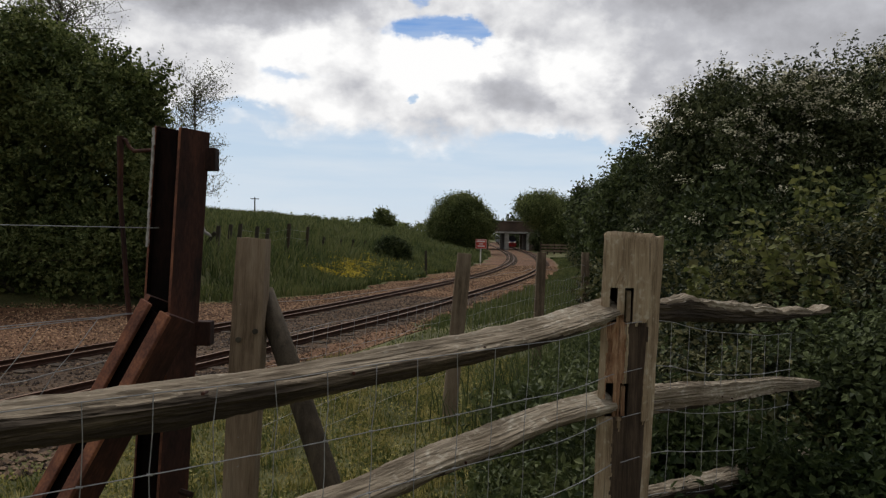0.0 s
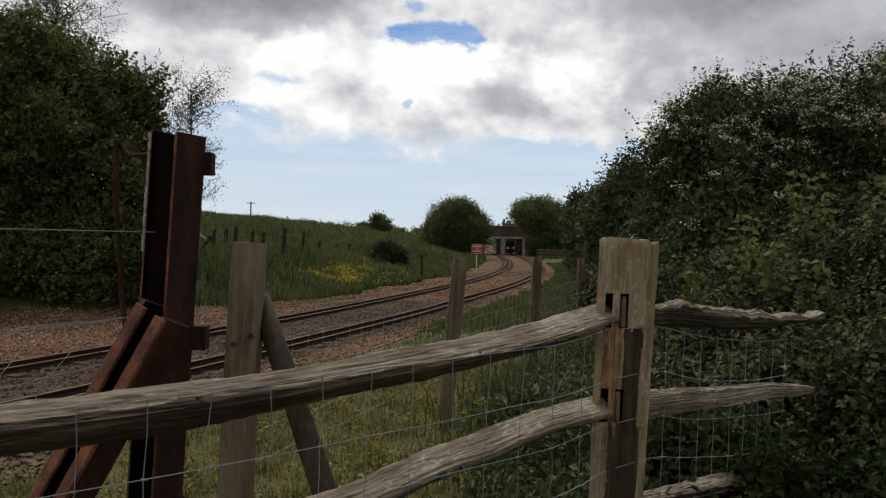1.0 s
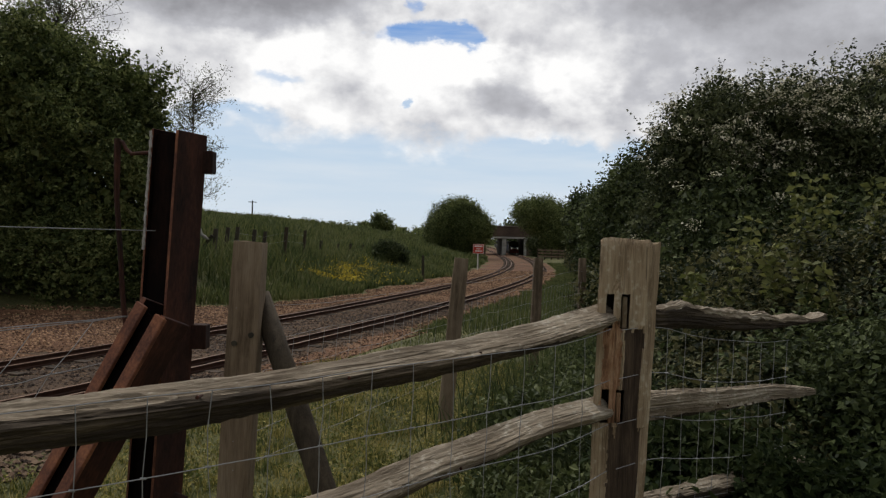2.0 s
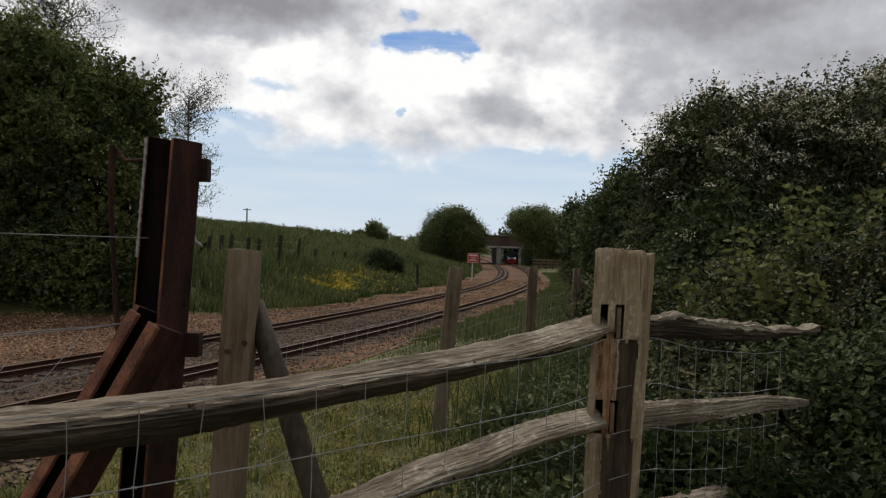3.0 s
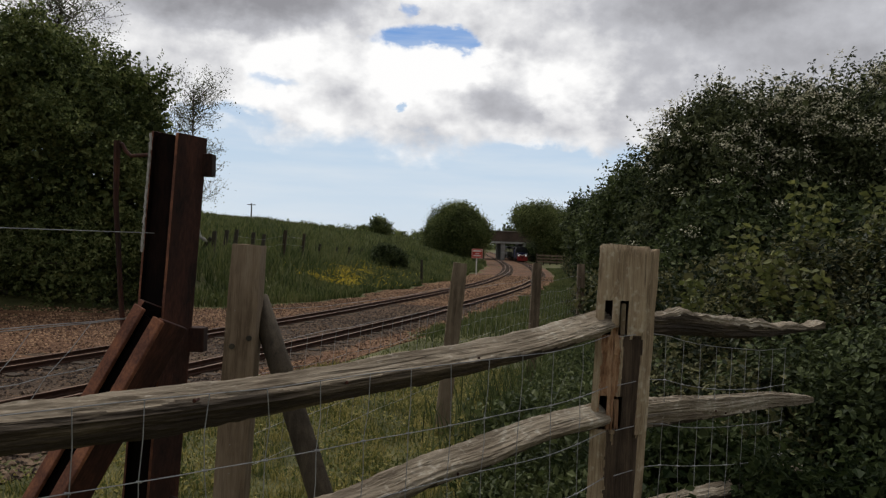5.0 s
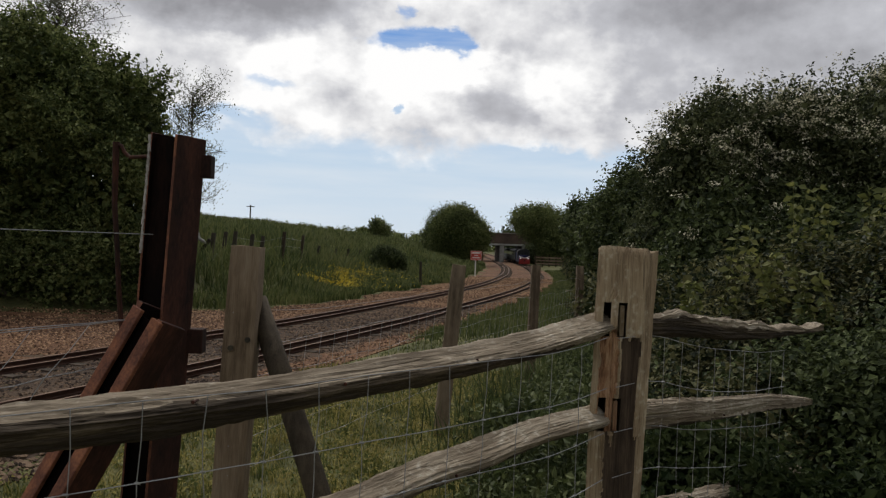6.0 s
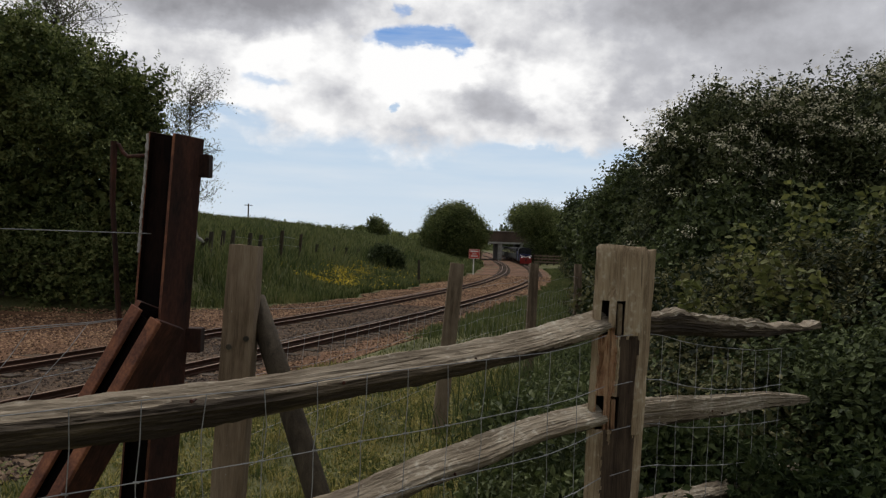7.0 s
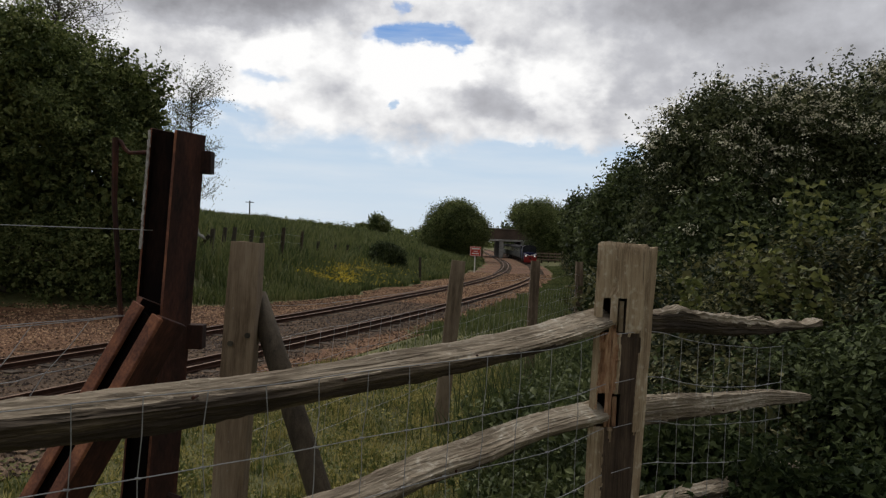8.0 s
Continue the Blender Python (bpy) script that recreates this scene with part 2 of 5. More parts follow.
M["blue"] = mat("deep_blue_paint", [(0.012, 0.015, 0.055), (0.020, 0.026, 0.09)], 2, 30, 0.55, bump=0.05, spec=0.15)
M["red"] = mat("red_gloss_paint", [(0.20, 0.009, 0.009), (0.29, 0.016, 0.014)], 2, 30, 0.3, bump=0.05, spec=0.5)
M["coach"] = mat("dark_green_coach_paint", [(0.012, 0.015, 0.015), (0.026, 0.030, 0.029)], 2, 30, 0.5, bump=0.05, spec=0.25)
M["roof_grey"] = mat("grey_coach_roof", [(0.018, 0.018, 0.020), (0.036, 0.036, 0.039)], 2, 30, 0.9, bump=0.05, spec=0.1)
M["glass"] = mat("dark_window_glass", [(0.02, 0.022, 0.025), (0.03, 0.032, 0.035)], 2, 10, 0.08, bump=0, spec=0.7)
M["steel_dark"] = mat("dark_running_gear", [(0.018, 0.016, 0.015), (0.04, 0.036, 0.033)], 4, 30, 0.6, metal=0.4, bump=0.1)
lamp = bpy.data.materials.new("lit_headlamp")
lamp.use_nodes = True
lamp.node_tree.nodes["Principled BSDF"].inputs["Emission Color"].default_value = (1, 0.95, 0.85, 1)
lamp.node_tree.nodes["Principled BSDF"].inputs["Emission Strength"].default_value = 0.35
M["lamp"] = lamp


# ---- mesh helpers ----
def link_mesh(name, bm, material, parent=None, label="", smooth=False):
    me = bpy.data.meshes.new(name)
    bm.to_mesh(me)
    bm.free()
    me.materials.append(material)
    if smooth:
        me.shade_smooth()
    ob = new(name, me)
    if parent:
        ob.parent = parent
    if label:
        ob["label"] = label
    return ob


def part(name, bm, material, parent, label="", smooth=False):
    return link_mesh(name, bm, material, parent, label, smooth)


def thing(name, label, category, m=None, group="", kind=""):
    ob = new(name)
    if m is not None:
        ob.matrix_world = m
    return tagged(ob, label, category, group, kind)


def stuff(name, verts, faces, material, label, category, parent=None, kind="stuff"):
    me = bpy.data.meshes.new(name)
    me.from_pydata(verts, [], faces)
    me.materials.append(material)
    ob = new(name, me)
    if parent:
        ob.parent = parent
        if label:
            ob["label"] = label
        return ob
    return tagged(ob, label, category, "", kind)


def box(bm, sx, sy, sz, m=None, bevel=0.0):
    made = bmesh.ops.create_cube(bm, size=1, matrix=(m or Matrix()) @ Matrix.Diagonal((sx, sy, sz, 1)))
    if bevel:
        edges = list({e for v in made["verts"] for e in v.link_edges})
        bmesh.ops.bevel(bm, geom=edges, offset=bevel, segments=2, affect="EDGES", profile=0.5)
    return bm


def boxbm(sx, sy, sz, m=None, bevel=0.0):
    return box(bmesh.new(), sx, sy, sz, m, bevel)


def tube(bm, pts, radii, n=8, caps=True):
    """A tube through points with a radius for each."""
    pts = [Vector(p) for p in pts]
    rings = []
    for i, p in enumerate(pts):
        d = (pts[min(i + 1, len(pts) - 1)] - pts[max(i - 1, 0)]).normalized()
        a = d.cross(Vector((0.31, 0.17, 0.93)) if abs(d.z) < 0.9 else Vector((1, 0.1, 0))).normalized()
        b = d.cross(a)
        r = radii[i] if hasattr(radii, "__len__") else radii
        rings.append([bm.verts.new(p + (a * math.cos(2 * math.pi * k / n) + b * math.sin(2 * math.pi * k / n)) * r) for k in range(n)])
    for r0, r1 in zip(rings, rings[1:]):
        for k in range(n):
            bm.faces.new((r0[k], r0[(k + 1) % n], r1[(k + 1) % n], r1[k]))
    if caps:
        bm.faces.new(rings[0][::-1])
        bm.faces.new(rings[-1])
    return bm


def span(a, b):
    """The pose at a with its z axis towards b, and the length."""
    a, b = Vector(a), Vector(b)
    z = (b - a).normalized()
    x = (Vector((1, 0, 0)) - z * z.x).normalized()
    return Matrix.Translation(a) @ Matrix((x, z.cross(x), z)).transposed().to_4x4(), (b - a).length


def hermite(keys, y):
    """Smooth curve through (y, x) keys."""
    ys = [k[0] for k in keys]
    xs = [k[1] for k in keys]
    n = len(keys)
    if y <= ys[0]:
        return xs[0] + (y - ys[0]) * (xs[1] - xs[0]) / (ys[1] - ys[0])
    if y >= ys[-1]:
        return xs[-1] + (y - ys[-1]) * (xs[-1] - xs[-2]) / (ys[-1] - ys[-2])
    i = max(j for j in range(n - 1) if ys[j] <= y)

    def slope(j):
        a, b = max(j - 1, 0), min(j + 1, n - 1)
        return (xs[b] - xs[a]) / (ys[b] - ys[a])
    h = ys[i + 1] - ys[i]
    t = (y - ys[i]) / h
    return ((2 * t ** 3 - 3 * t * t + 1) * xs[i] + (t ** 3 - 2 * t * t + t) * h * slope(i)
            + (-2 * t ** 3 + 3 * t * t) * xs[i + 1] + (t ** 3 - t * t) * h * slope(i + 1))


# ---- plan: the two tracks ----
TRACK = [(-20, -16.5), (0, -8.0), (9, -4.25), (18, -1.08), (24, 0.72), (32, 2.95), (39, 4.6), (47, 6.05), (56, 7.25), (70, 8.5), (86, 9.35), (102, 9.85), (140, 10.8), (220, 12.5)]
APART, GAUGE, RAIL_Z = 2.3, 0.381, -0.40
BED_Z = RAIL_Z - 0.085


def near_x(y):
    return hermite(TRACK, y)


def heading(y):
    return math.atan2(near_x(y + 0.5) - near_x(y - 0.5), 1.0)


_ty = np.arange(-40, 260, 0.5)
_tx = np.array([near_x(v) for v in _ty])


def smooth(a, b, v):
    t = np.clip((v - a) / (b - a), 0, 1)
    return t * t * (3 - 2 * t)


def lumps(x, y, s):
    return (np.sin(x * s * 1.3 + 1.7 * np.sin(y * s * 0.7)) + np.sin(y * s * 1.1 + 2.1 * np.sin(x * s * 0.6 + 1.0))) * 0.5


def ground_z(x, y):
    x, y = np.asarray(x, float), np.asarray(y, float)
    nx = np.interp(y, _ty, _tx)
    d = (x - nx) * 0.96
    e = (nx - APART - x) * 0.96
    near = -0.42 * smooth(10, 26, y) + 0.03 * lumps(x, y, 0.9)
    z = BED_Z - 0.02 + smooth(1.3, 3.0, d) * (near - BED_Z + 0.02)
    wide = 2.2 + 4.8 * (1 - smooth(12, 22, y))
    up = np.maximum(e - wide, 0)
    left = 3.4 * (1 - np.exp(-(up * up / (up + 4.0)) / 12.0)) + 0.018 * np.minimum(up, 120) + 0.10 * lumps(x, y, 0.5) * smooth(0, 4, up)
    return z + left * (e > 0)


# ---- ground ----
def ground():
    xs = np.concatenate([-np.geomspace(3000, 26, 40), np.arange(-25, 14, 0.4), np.geomspace(14.5, 3000, 36)])
    ys = np.concatenate([-np.geomspace(2000, 6, 16), np.arange(-5, 60, 0.4), np.geomspace(61, 4000, 60)])
    X, Y = np.meshgrid(xs, ys)
    Z = ground_z(X, Y)
    n, m = len(ys), len(xs)
    verts = np.stack([X.ravel(), Y.ravel(), Z.ravel()], 1)
    idx = np.arange(n * m).reshape(n, m)
    faces = np.stack([idx[:-1, :-1].ravel(), idx[:-1, 1:].ravel(), idx[1:, 1:].ravel(), idx[1:, :-1].ravel()], 1)
    ob = stuff("ground", verts.tolist(), faces.tolist(), M["turf"], "rough grassy ground beside the railway", "ground", kind="structure")
    ob.data.shade_smooth()


def left_edge(y):
    return 2.1 + 6.2 * (1 - smooth(14, 23, y)) + 0.25 * np.sin(y * 0.9) + 0.15 * np.sin(y * 2.3)


def right_edge(y):
    return 1.20 + 1.45 * (1 - smooth(12, 18, y)) + 0.8 * (1 - smooth(4.5, 8.5, y)) + 0.14 * np.sin(y * 1.7) + 0.08 * np.sin(y * 4.1)


def ballast_bed():
    ys = np.concatenate([np.arange(-15, 60, 0.35), np.arange(60, 200, 1.5)])
    us = np.linspace(0, 1, 40)
    verts, faces = [], []
    for y in ys:
        nx = float(near_x(y))
        lo = nx - APART - float(left_edge(y))
        hi = nx + float(right_edge(y))
        for u in us:
            x = lo + (hi - lo) * u
            edge = min(u, 1 - u) / 0.06
            verts.append((x, y, float(ground_z(x, y)) + 0.03 * min(1, edge) - 0.02 + 0.012 * math.sin(x * 7 + y * 5)))
    w = len(us)
    for i in range(len(ys) - 1):
        for j in range(w - 1):
            a = i * w + j
            faces.append((a, a + 1, a + 1 + w, a + w))
    ob = stuff("ballast_bed", verts, faces, M["ballast"], "brown flint ballast under and beside both railway tracks", "ballast", kind="structure")
    ob.data.materials.append(M["ballast_dark"])
    for p in ob.data.polygons:
        c = p.center
        nx = near_x(c.y) if c.y < 24 else 99
        if nx - APART - 0.75 + 0.15 * math.sin(c.y * 3) < c.x < nx + (0.75 if c.y > 8 else 9):
            p.material_index = 1
    ob.data.shade_smooth()


rng = np.random.default_rng(7)
OCTA = np.array([(1, 0, 0), (-1, 0, 0), (0, 1, 0), (0, -1, 0), (0, 0, 1), (0, 0, -1)], float)
OCTF = np.array([(0, 2, 4), (2, 1, 4), (1, 3, 4), (3, 0, 4), (2, 0, 5), (1, 2, 5), (3, 1, 5), (0, 3, 5)])


def ballast_stones(count=150000):
    y = 3.5 + 46 * rng.random(count) ** 1.9
    nx = np.interp(y, _ty, _tx)
    lo, hi = nx - APART - left_edge(y), nx + right_edge(y)
    x = lo + (hi - lo) * rng.random(count)
    # keep off the rail heads
    for c in (nx, nx - APART):
        for s in (-1, 1):
            near = np.abs(x - (c + s * GAUGE / 2)) < 0.06
            x = np.where(near, x + 0.13 * s, x)
    z = ground_z(x, y) + 0.012
    size = 0.012 + 0.024 * rng.random(count) ** 2
    size = size * (1 + 0.012 * np.maximum(y - 12, 0))
    v = OCTA[None] * (0.6 + 0.7 * rng.random((count, 6, 1)))
    ang = rng.random(count) * 6.283
    c, s = np.cos(ang)[:, None], np.sin(ang)[:, None]
    vx, vy, vz = v[..., 0] * c - v[..., 1] * s, v[..., 0] * s + v[..., 1] * c, v[..., 2] * 0.7
    V = np.stack([x[:, None] + vx * size[:, None], y[:, None] + vy * size[:, None], z[:, None] + vz * size[:, None]], -1).reshape(-1, 3)
    Fc = (OCTF[None] + (np.arange(count) * 6)[:, None, None]).reshape(-1, 3)
    bed = (x > nx - APART - 0.75) & (x < nx + np.where(y > 8, 0.75, 9)) & (y < 24)
    for zone, name, m, label in ((bed, "track_ballast", M["stone_dark"], "dark oily ballast stones between the rails"), (~bed, "ballast_stones", M["stone"], "loose brown and buff flint ballast stones")):
        pick = np.nonzero(zone)[0]
        vz3 = V.reshape(-1, 6, 3)[pick].reshape(-1, 3)
        fz3 = (OCTF[None] + (np.arange(len(pick)) * 6)[:, None, None]).reshape(-1, 3)
        stuff(name, vz3.tolist(), fz3.tolist(), m, label, "stones")


ground()
ballast_bed()
ballast_stones()


# ---- tracks ----
def railway_track(offset, label):
    t = thing("railway_track", label, "railway track", group="railway tracks")
    ys = np.concatenate([np.arange(-12, 60, 0.6), np.arange(60, 190, 1.5)])
    prof = [(-0.035, -0.08), (-0.035, -0.066), (-0.008, -0.058), (-0.008, -0.022), (-0.021, -0.016), (-0.021, 0.0), (0.021, 0.0), (0.021, -0.016), (0.008, -0.022),
            (0.008, -0.058), (0.035, -0.066), (0.035, -0.08)]
    for s in (-1, 1):
        bm = bmesh.new()
        rings = []
        for y in ys:
            h = heading(y)
            cx = near_x(y) - offset
            rings.append([bm.verts.new((cx + (s * GAUGE / 2 + px) * math.cos(h), y - (s * GAUGE / 2 + px) * math.sin(h), RAIL_Z + pz)) for px, pz in prof])
        for r0, r1 in zip(rings, rings[1:]):
            for k in range(len(prof)):
                f = bm.faces.new((r0[k], r1[k], r1[(k + 1) % len(prof)], r0[(k + 1) % len(prof)]))
                f.material_index = 1 if k == 5 else 0
        ob = part("rail", bm, M["rail_rust"], t, "rust-brown rail with a worn head")
        ob.data.materials.append(M["rail_head"])
    me = bpy.data.meshes.new("sleeper")
    bm = boxbm(0.92, 0.16, 0.09, bevel=0.008)
    bm.to_mesh(me)
    bm.free()
    me.materials.append(M["sleeper"])
    y, k = -4.0, 0
    while y < 105 and k < 200:
        h = heading(y)
        ob = new("sleeper", me)
        ob.parent = t
        ob.matrix_basis = pose(near_x(y) - offset, y, RAIL_Z - 0.122, 0, 0, -math.degrees(h) + random.uniform(-1, 1))
        y += 0.58 * math.cos(h)
        k += 1
    return t


railway_track(0.0, "narrow-gauge railway track with rusty rails in brown ballast")
railway_track(APART, "parallel narrow-gauge railway track beside the meadow")


# ---- split-rail fence ----
CLEFT = [(0.45, 0.40), (0.28, 0.50), (-0.44, 0.02), (-0.50, -0.08), (-0.26, -0.44), (-0.05, -0.50), (0.42, -0.40)]
STEEP = [(0.45, 0.40), (0.18, 0.50), (-0.40, 0.34), (-0.50, 0.22), (-0.26, -0.44), (-0.05, -0.50), (0.42, -0.40)]
SLAB = [(0.42, 0.40), (-0.10, 0.50), (-0.44, 0.40), (-0.50, 0.10), (-0.46, -0.40), (-0.20, -0.50), (0.42, -0.42)]


def outline(corners, n):
    """n points along a closed outline."""
    m = len(corners)
    ln = [math.dist(corners[i], corners[(i + 1) % m]) for i in range(m)]
    pts = []
    for k in range(n):
        d, i = sum(ln) * k / n, 0
        while d > ln[i]:
            d -= ln[i]
            i += 1
        a, b = corners[i], corners[(i + 1) % m]
        u = d / ln[i]
        pts.append((a[0] + (b[0] - a[0]) * u, a[1] + (b[1] - a[1]) * u))
    return pts


def wobble_rail(pts, heights, thick, seed, parent=None, label="", ragged=0.0, corners=CLEFT, face=((0, 0.27), (1, 0.0)), tail=0.0):
    """A cleft rail along points, x along its length; face: how far up (part of its height) the shade coloured onto its
    split side reaches, along it.
    """
    a, b = Vector(pts[0]), Vector(pts[-1])
    x = (b - a).normalized()
    q = x.to_track_quat("X", "Z").to_matrix().to_4x4()
    world = Matrix.Translation(a) @ q
    inv = world.inverted()
    loc = [inv @ Vector(p) for p in pts]
    lens = [p.x for p in loc]
    bm = bmesh.new()
    n = 64
    section, first = outline(corners, n), outline(STEEP if corners is CLEFT else corners, n)
    rings, mids = [], []
    steps = 190
    for i in range(steps + 1):
        u = lens[-1] * i / steps
        cy = hermite([(l, p.y) for l, p in zip(lens, loc)], u)
        cz = hermite([(l, p.z) for l, p in zip(lens, loc)], u)
        hh = float(np.interp(u, lens, heights)) * 0.5
        mixed = min(1, i / steps * 1.15)
        end = 1 - tail * max(0, (i / steps - 0.93) / 0.07)
        ring, mid = [], []
        for k in range(n):
            c = [first[k][q] * (1 - mixed) + section[k][q] * mixed for q in (0, 1)]
            yy, zz = c[0] * thick, c[1] * 2 * hh
            v = (noise.noise(Vector((u * 3.0, k * 0.28 + seed * 9.1, seed))) * 0.006 + noise.noise(Vector((u * 11, k * 0.8, seed + 5))) * 0.005
                 + noise.noise(Vector((u * 4, k * 2.2, seed + 9))) * 0.006 + noise.noise(Vector((u * 38, k * 1.8, seed + 2))) * 0.0025)
            top = ragged * max(0, c[1]) * 2 * (noise.noise(Vector((u * 6.5, 3.3, seed))) + 0.5 * noise.noise(Vector((u * 19, 1.3, seed))))
            r = (1 + v / 0.045) * end
            ring.append(bm.verts.new((u, cy + yy * r, cz + zz * r + top)))
            mid.append(c)
        rings.append(ring)
        mids.append(mid)
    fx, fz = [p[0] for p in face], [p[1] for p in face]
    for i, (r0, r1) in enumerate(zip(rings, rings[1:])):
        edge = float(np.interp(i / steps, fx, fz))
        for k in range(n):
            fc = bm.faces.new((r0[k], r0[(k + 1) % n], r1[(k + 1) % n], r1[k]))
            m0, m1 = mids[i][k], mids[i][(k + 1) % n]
            # lower front and underside take the darker wood that stands in for shade
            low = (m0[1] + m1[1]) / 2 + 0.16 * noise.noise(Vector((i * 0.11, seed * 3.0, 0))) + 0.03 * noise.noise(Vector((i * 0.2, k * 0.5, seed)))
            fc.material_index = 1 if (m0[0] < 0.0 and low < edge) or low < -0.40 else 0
    bm.faces.new(rings[0][::-1])
    bm.faces.new(rings[-1])
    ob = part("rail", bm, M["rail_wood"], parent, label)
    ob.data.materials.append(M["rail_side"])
    ob.matrix_basis = world
    return ob


def corner_post(f):
    """The corner post: a square oak with a chamfer, and four mortise slots cut through it."""
    top, foot, back = 1.520, -0.3, 2.785

    def left(z):
        return 0.533 + 0.0165 * z

    def right(z):
        return 0.686 + 0.035 * z
    slots_u, slots_z = ((0.165, 0.315), (0.455, 0.625)), ((0.875, 0.992), (1.205, 1.325))
    marks = sorted({0.0, 1.0, *slots_u[0], *slots_u[1]})
    us = []
    for a, b in zip(marks, marks[1:]):
        k = max(2, round((b - a) * 34))
        us += [a + (b - a) * i / k for i in range(k)]
    us.append(1.0)
    marks = [foot, *slots_z[0], *slots_z[1], top]
    zs = []
    for a, b in zip(marks, marks[1:]):
        k = max(4, round((b - a) / (0.013 if b > 0.5 else 0.05)))
        zs += [a + (b - a) * i / k for i in range(k)]
    zs.append(top)
    nu, nz = len(us), len(zs)

    def zone(u, z):
        j = 0.05 * noise.noise(Vector((u * 3, z * 16, 3))) + 0.035 * noise.noise(Vector((u * 9, z * 60, 8)))
        if z < 1.203 + 0.02 * noise.noise(Vector((u * 22, 0.5, 0))) and 0.56 + j * 0.5 < u < 0.93 + 0.10 * min(0, z - 1.1) + j * 0.4:
            return 1
        if 0.87 < z < 1.225 + 0.05 * noise.noise(Vector((u * 20, 0, 0))) and 0.13 + j < u < 0.50 + j * 0.8:
            return 2
        if z < 0.86 + 0.06 * noise.noise(Vector((u * 12, 0, 5))) and u > 0.34 + j:
            return 1
        return 0

    def spot(u, side, z):
        x = left(z) + (0.030 if side > 0 else 0.0) * (1 - u) + (right(z) - left(z)) * u + 0.004 * noise.noise(Vector((z * 5, side, 2)))
        deep = 0.0035 * noise.noise(Vector((u * 14, z * 2.2, side * 4))) + 0.0022 * noise.noise(Vector((u * 45, z * 5, side)))
        if side < 0:
            k = zone(u, z)
            if k == 2:
                deep += 0.007 + 0.010 * abs(noise.noise(Vector((u * 26, z * 13, 1)))) + 0.004 * noise.noise(Vector((u * 60, z * 40, 6)))
            elif k == 1:
                deep += 0.005
            # a knot above the slots
            d2 = ((u - 0.36) / 0.07) ** 2 + ((z - 1.352) / 0.022) ** 2
            deep += 0.006 * math.exp(-d2) * math.sin(d2 * 5)
        edge = min(u, 1 - u)
        deep += 0.006 * max(0, 1 - edge / 0.06) ** 2
        zz = z
        if z > top - 0.05:
            w = (z - top + 0.05) / 0.05
            zz += w * (0.006 * noise.noise(Vector((u * 7, side * 2, 1))) - 0.010 * max(0, u - 0.3) - 0.010 * max(0, 1 - edge / 0.05) * w)
            deep += 0.010 * w ** 3
        return (x, (2.655 + deep) if side < 0 else back - deep, zz)
    bm = bmesh.new()
    vert = {(i, s_, j): bm.verts.new(spot(us[i], s_, zs[j])) for i in range(nu) for j in range(nz) for s_ in (-1, 1)}

    def inside(i, j):
        um, zm = (us[i] + us[i + 1]) / 2, (zs[j] + zs[j + 1]) / 2
        return any(a < um < b for a, b in slots_u) and any(a < zm < b for a, b in slots_z)
    for i in range(nu - 1):
        for j in range(nz - 1):
            hollow = inside(i, j)
            if hollow:
                bm.faces.new((vert[i, 1, j], vert[i, 1, j + 1], vert[i + 1, 1, j + 1], vert[i + 1, 1, j])).material_index = 1
                for (p, q, di, dj) in (((i, j), (i + 1, j), 0, -1), ((i + 1, j), (i + 1, j + 1), 1, 0), ((i + 1, j + 1), (i, j + 1), 0, 1), ((i, j + 1), (i, j), -1, 0)):
                    if not inside(i + di, j + dj):
                        bm.faces.new((vert[p[0], -1, p[1]], vert[q[0], -1, q[1]], vert[q[0], 1, q[1]], vert[p[0], 1, p[1]])).material_index = 1
                continue
            for s_ in (-1, 1):
                fc = bm.faces.new([vert[i, s_, j], vert[i + 1, s_, j], vert[i + 1, s_, j + 1], vert[i, s_, j + 1]][::-s_])
                if s_ < 0:
                    fc.material_index = zone((us[i] + us[i + 1]) / 2, (zs[j] + zs[j + 1]) / 2)
    # chamfered arris
    cham = [bm.verts.new((right(z) + 0.036 + 0.003 * noise.noise(Vector((z * 9, 1, 1))), 2.692, spot(1.0, -1, z)[2] + 0.006 * max(0, (z - top + 0.05) / 0.05))) for z in zs]
    for j in range(nz - 1):
        bm.faces.new((vert[0, -1, j], vert[0, -1, j + 1], vert[0, 1, j + 1], vert[0, 1, j]))
        bm.faces.new((vert[nu - 1, -1, j], cham[j], cham[j + 1], vert[nu - 1, -1, j + 1]))
        bm.faces.new((cham[j], vert[nu - 1, 1, j], vert[nu - 1, 1, j + 1], cham[j + 1]))
    for i in range(nu - 1):
        bm.faces.new((vert[i, -1, nz - 1], vert[i + 1, -1, nz - 1], vert[i + 1, 1, nz - 1], vert[i, 1, nz - 1]))
    bm.faces.new((vert[nu - 1, -1, nz - 1], cham[-1], vert[nu - 1, 1, nz - 1]))
    bmesh.ops.recalc_face_normals(bm, faces=bm.faces)
    ob = part("post", bm, M["post_wood"], f, "thick weathered oak corner post with mortise slots and a dark brown patch")
    ob.data.materials.append(M["dark_oak"])
    ob.data.materials.append(M["heart_wood"])
    # the tenons that fill part of the slots
    for x, z in ((0.652, 1.26), (0.640, 0.925)):
        part("tenon", boxbm(0.017, 0.09, 0.11, Matrix.Translation((x, 2.72, z)), 0.003), M["heart_wood"] if z < 1 else M["post_wood"], f, "pale rail tenon in the slot")


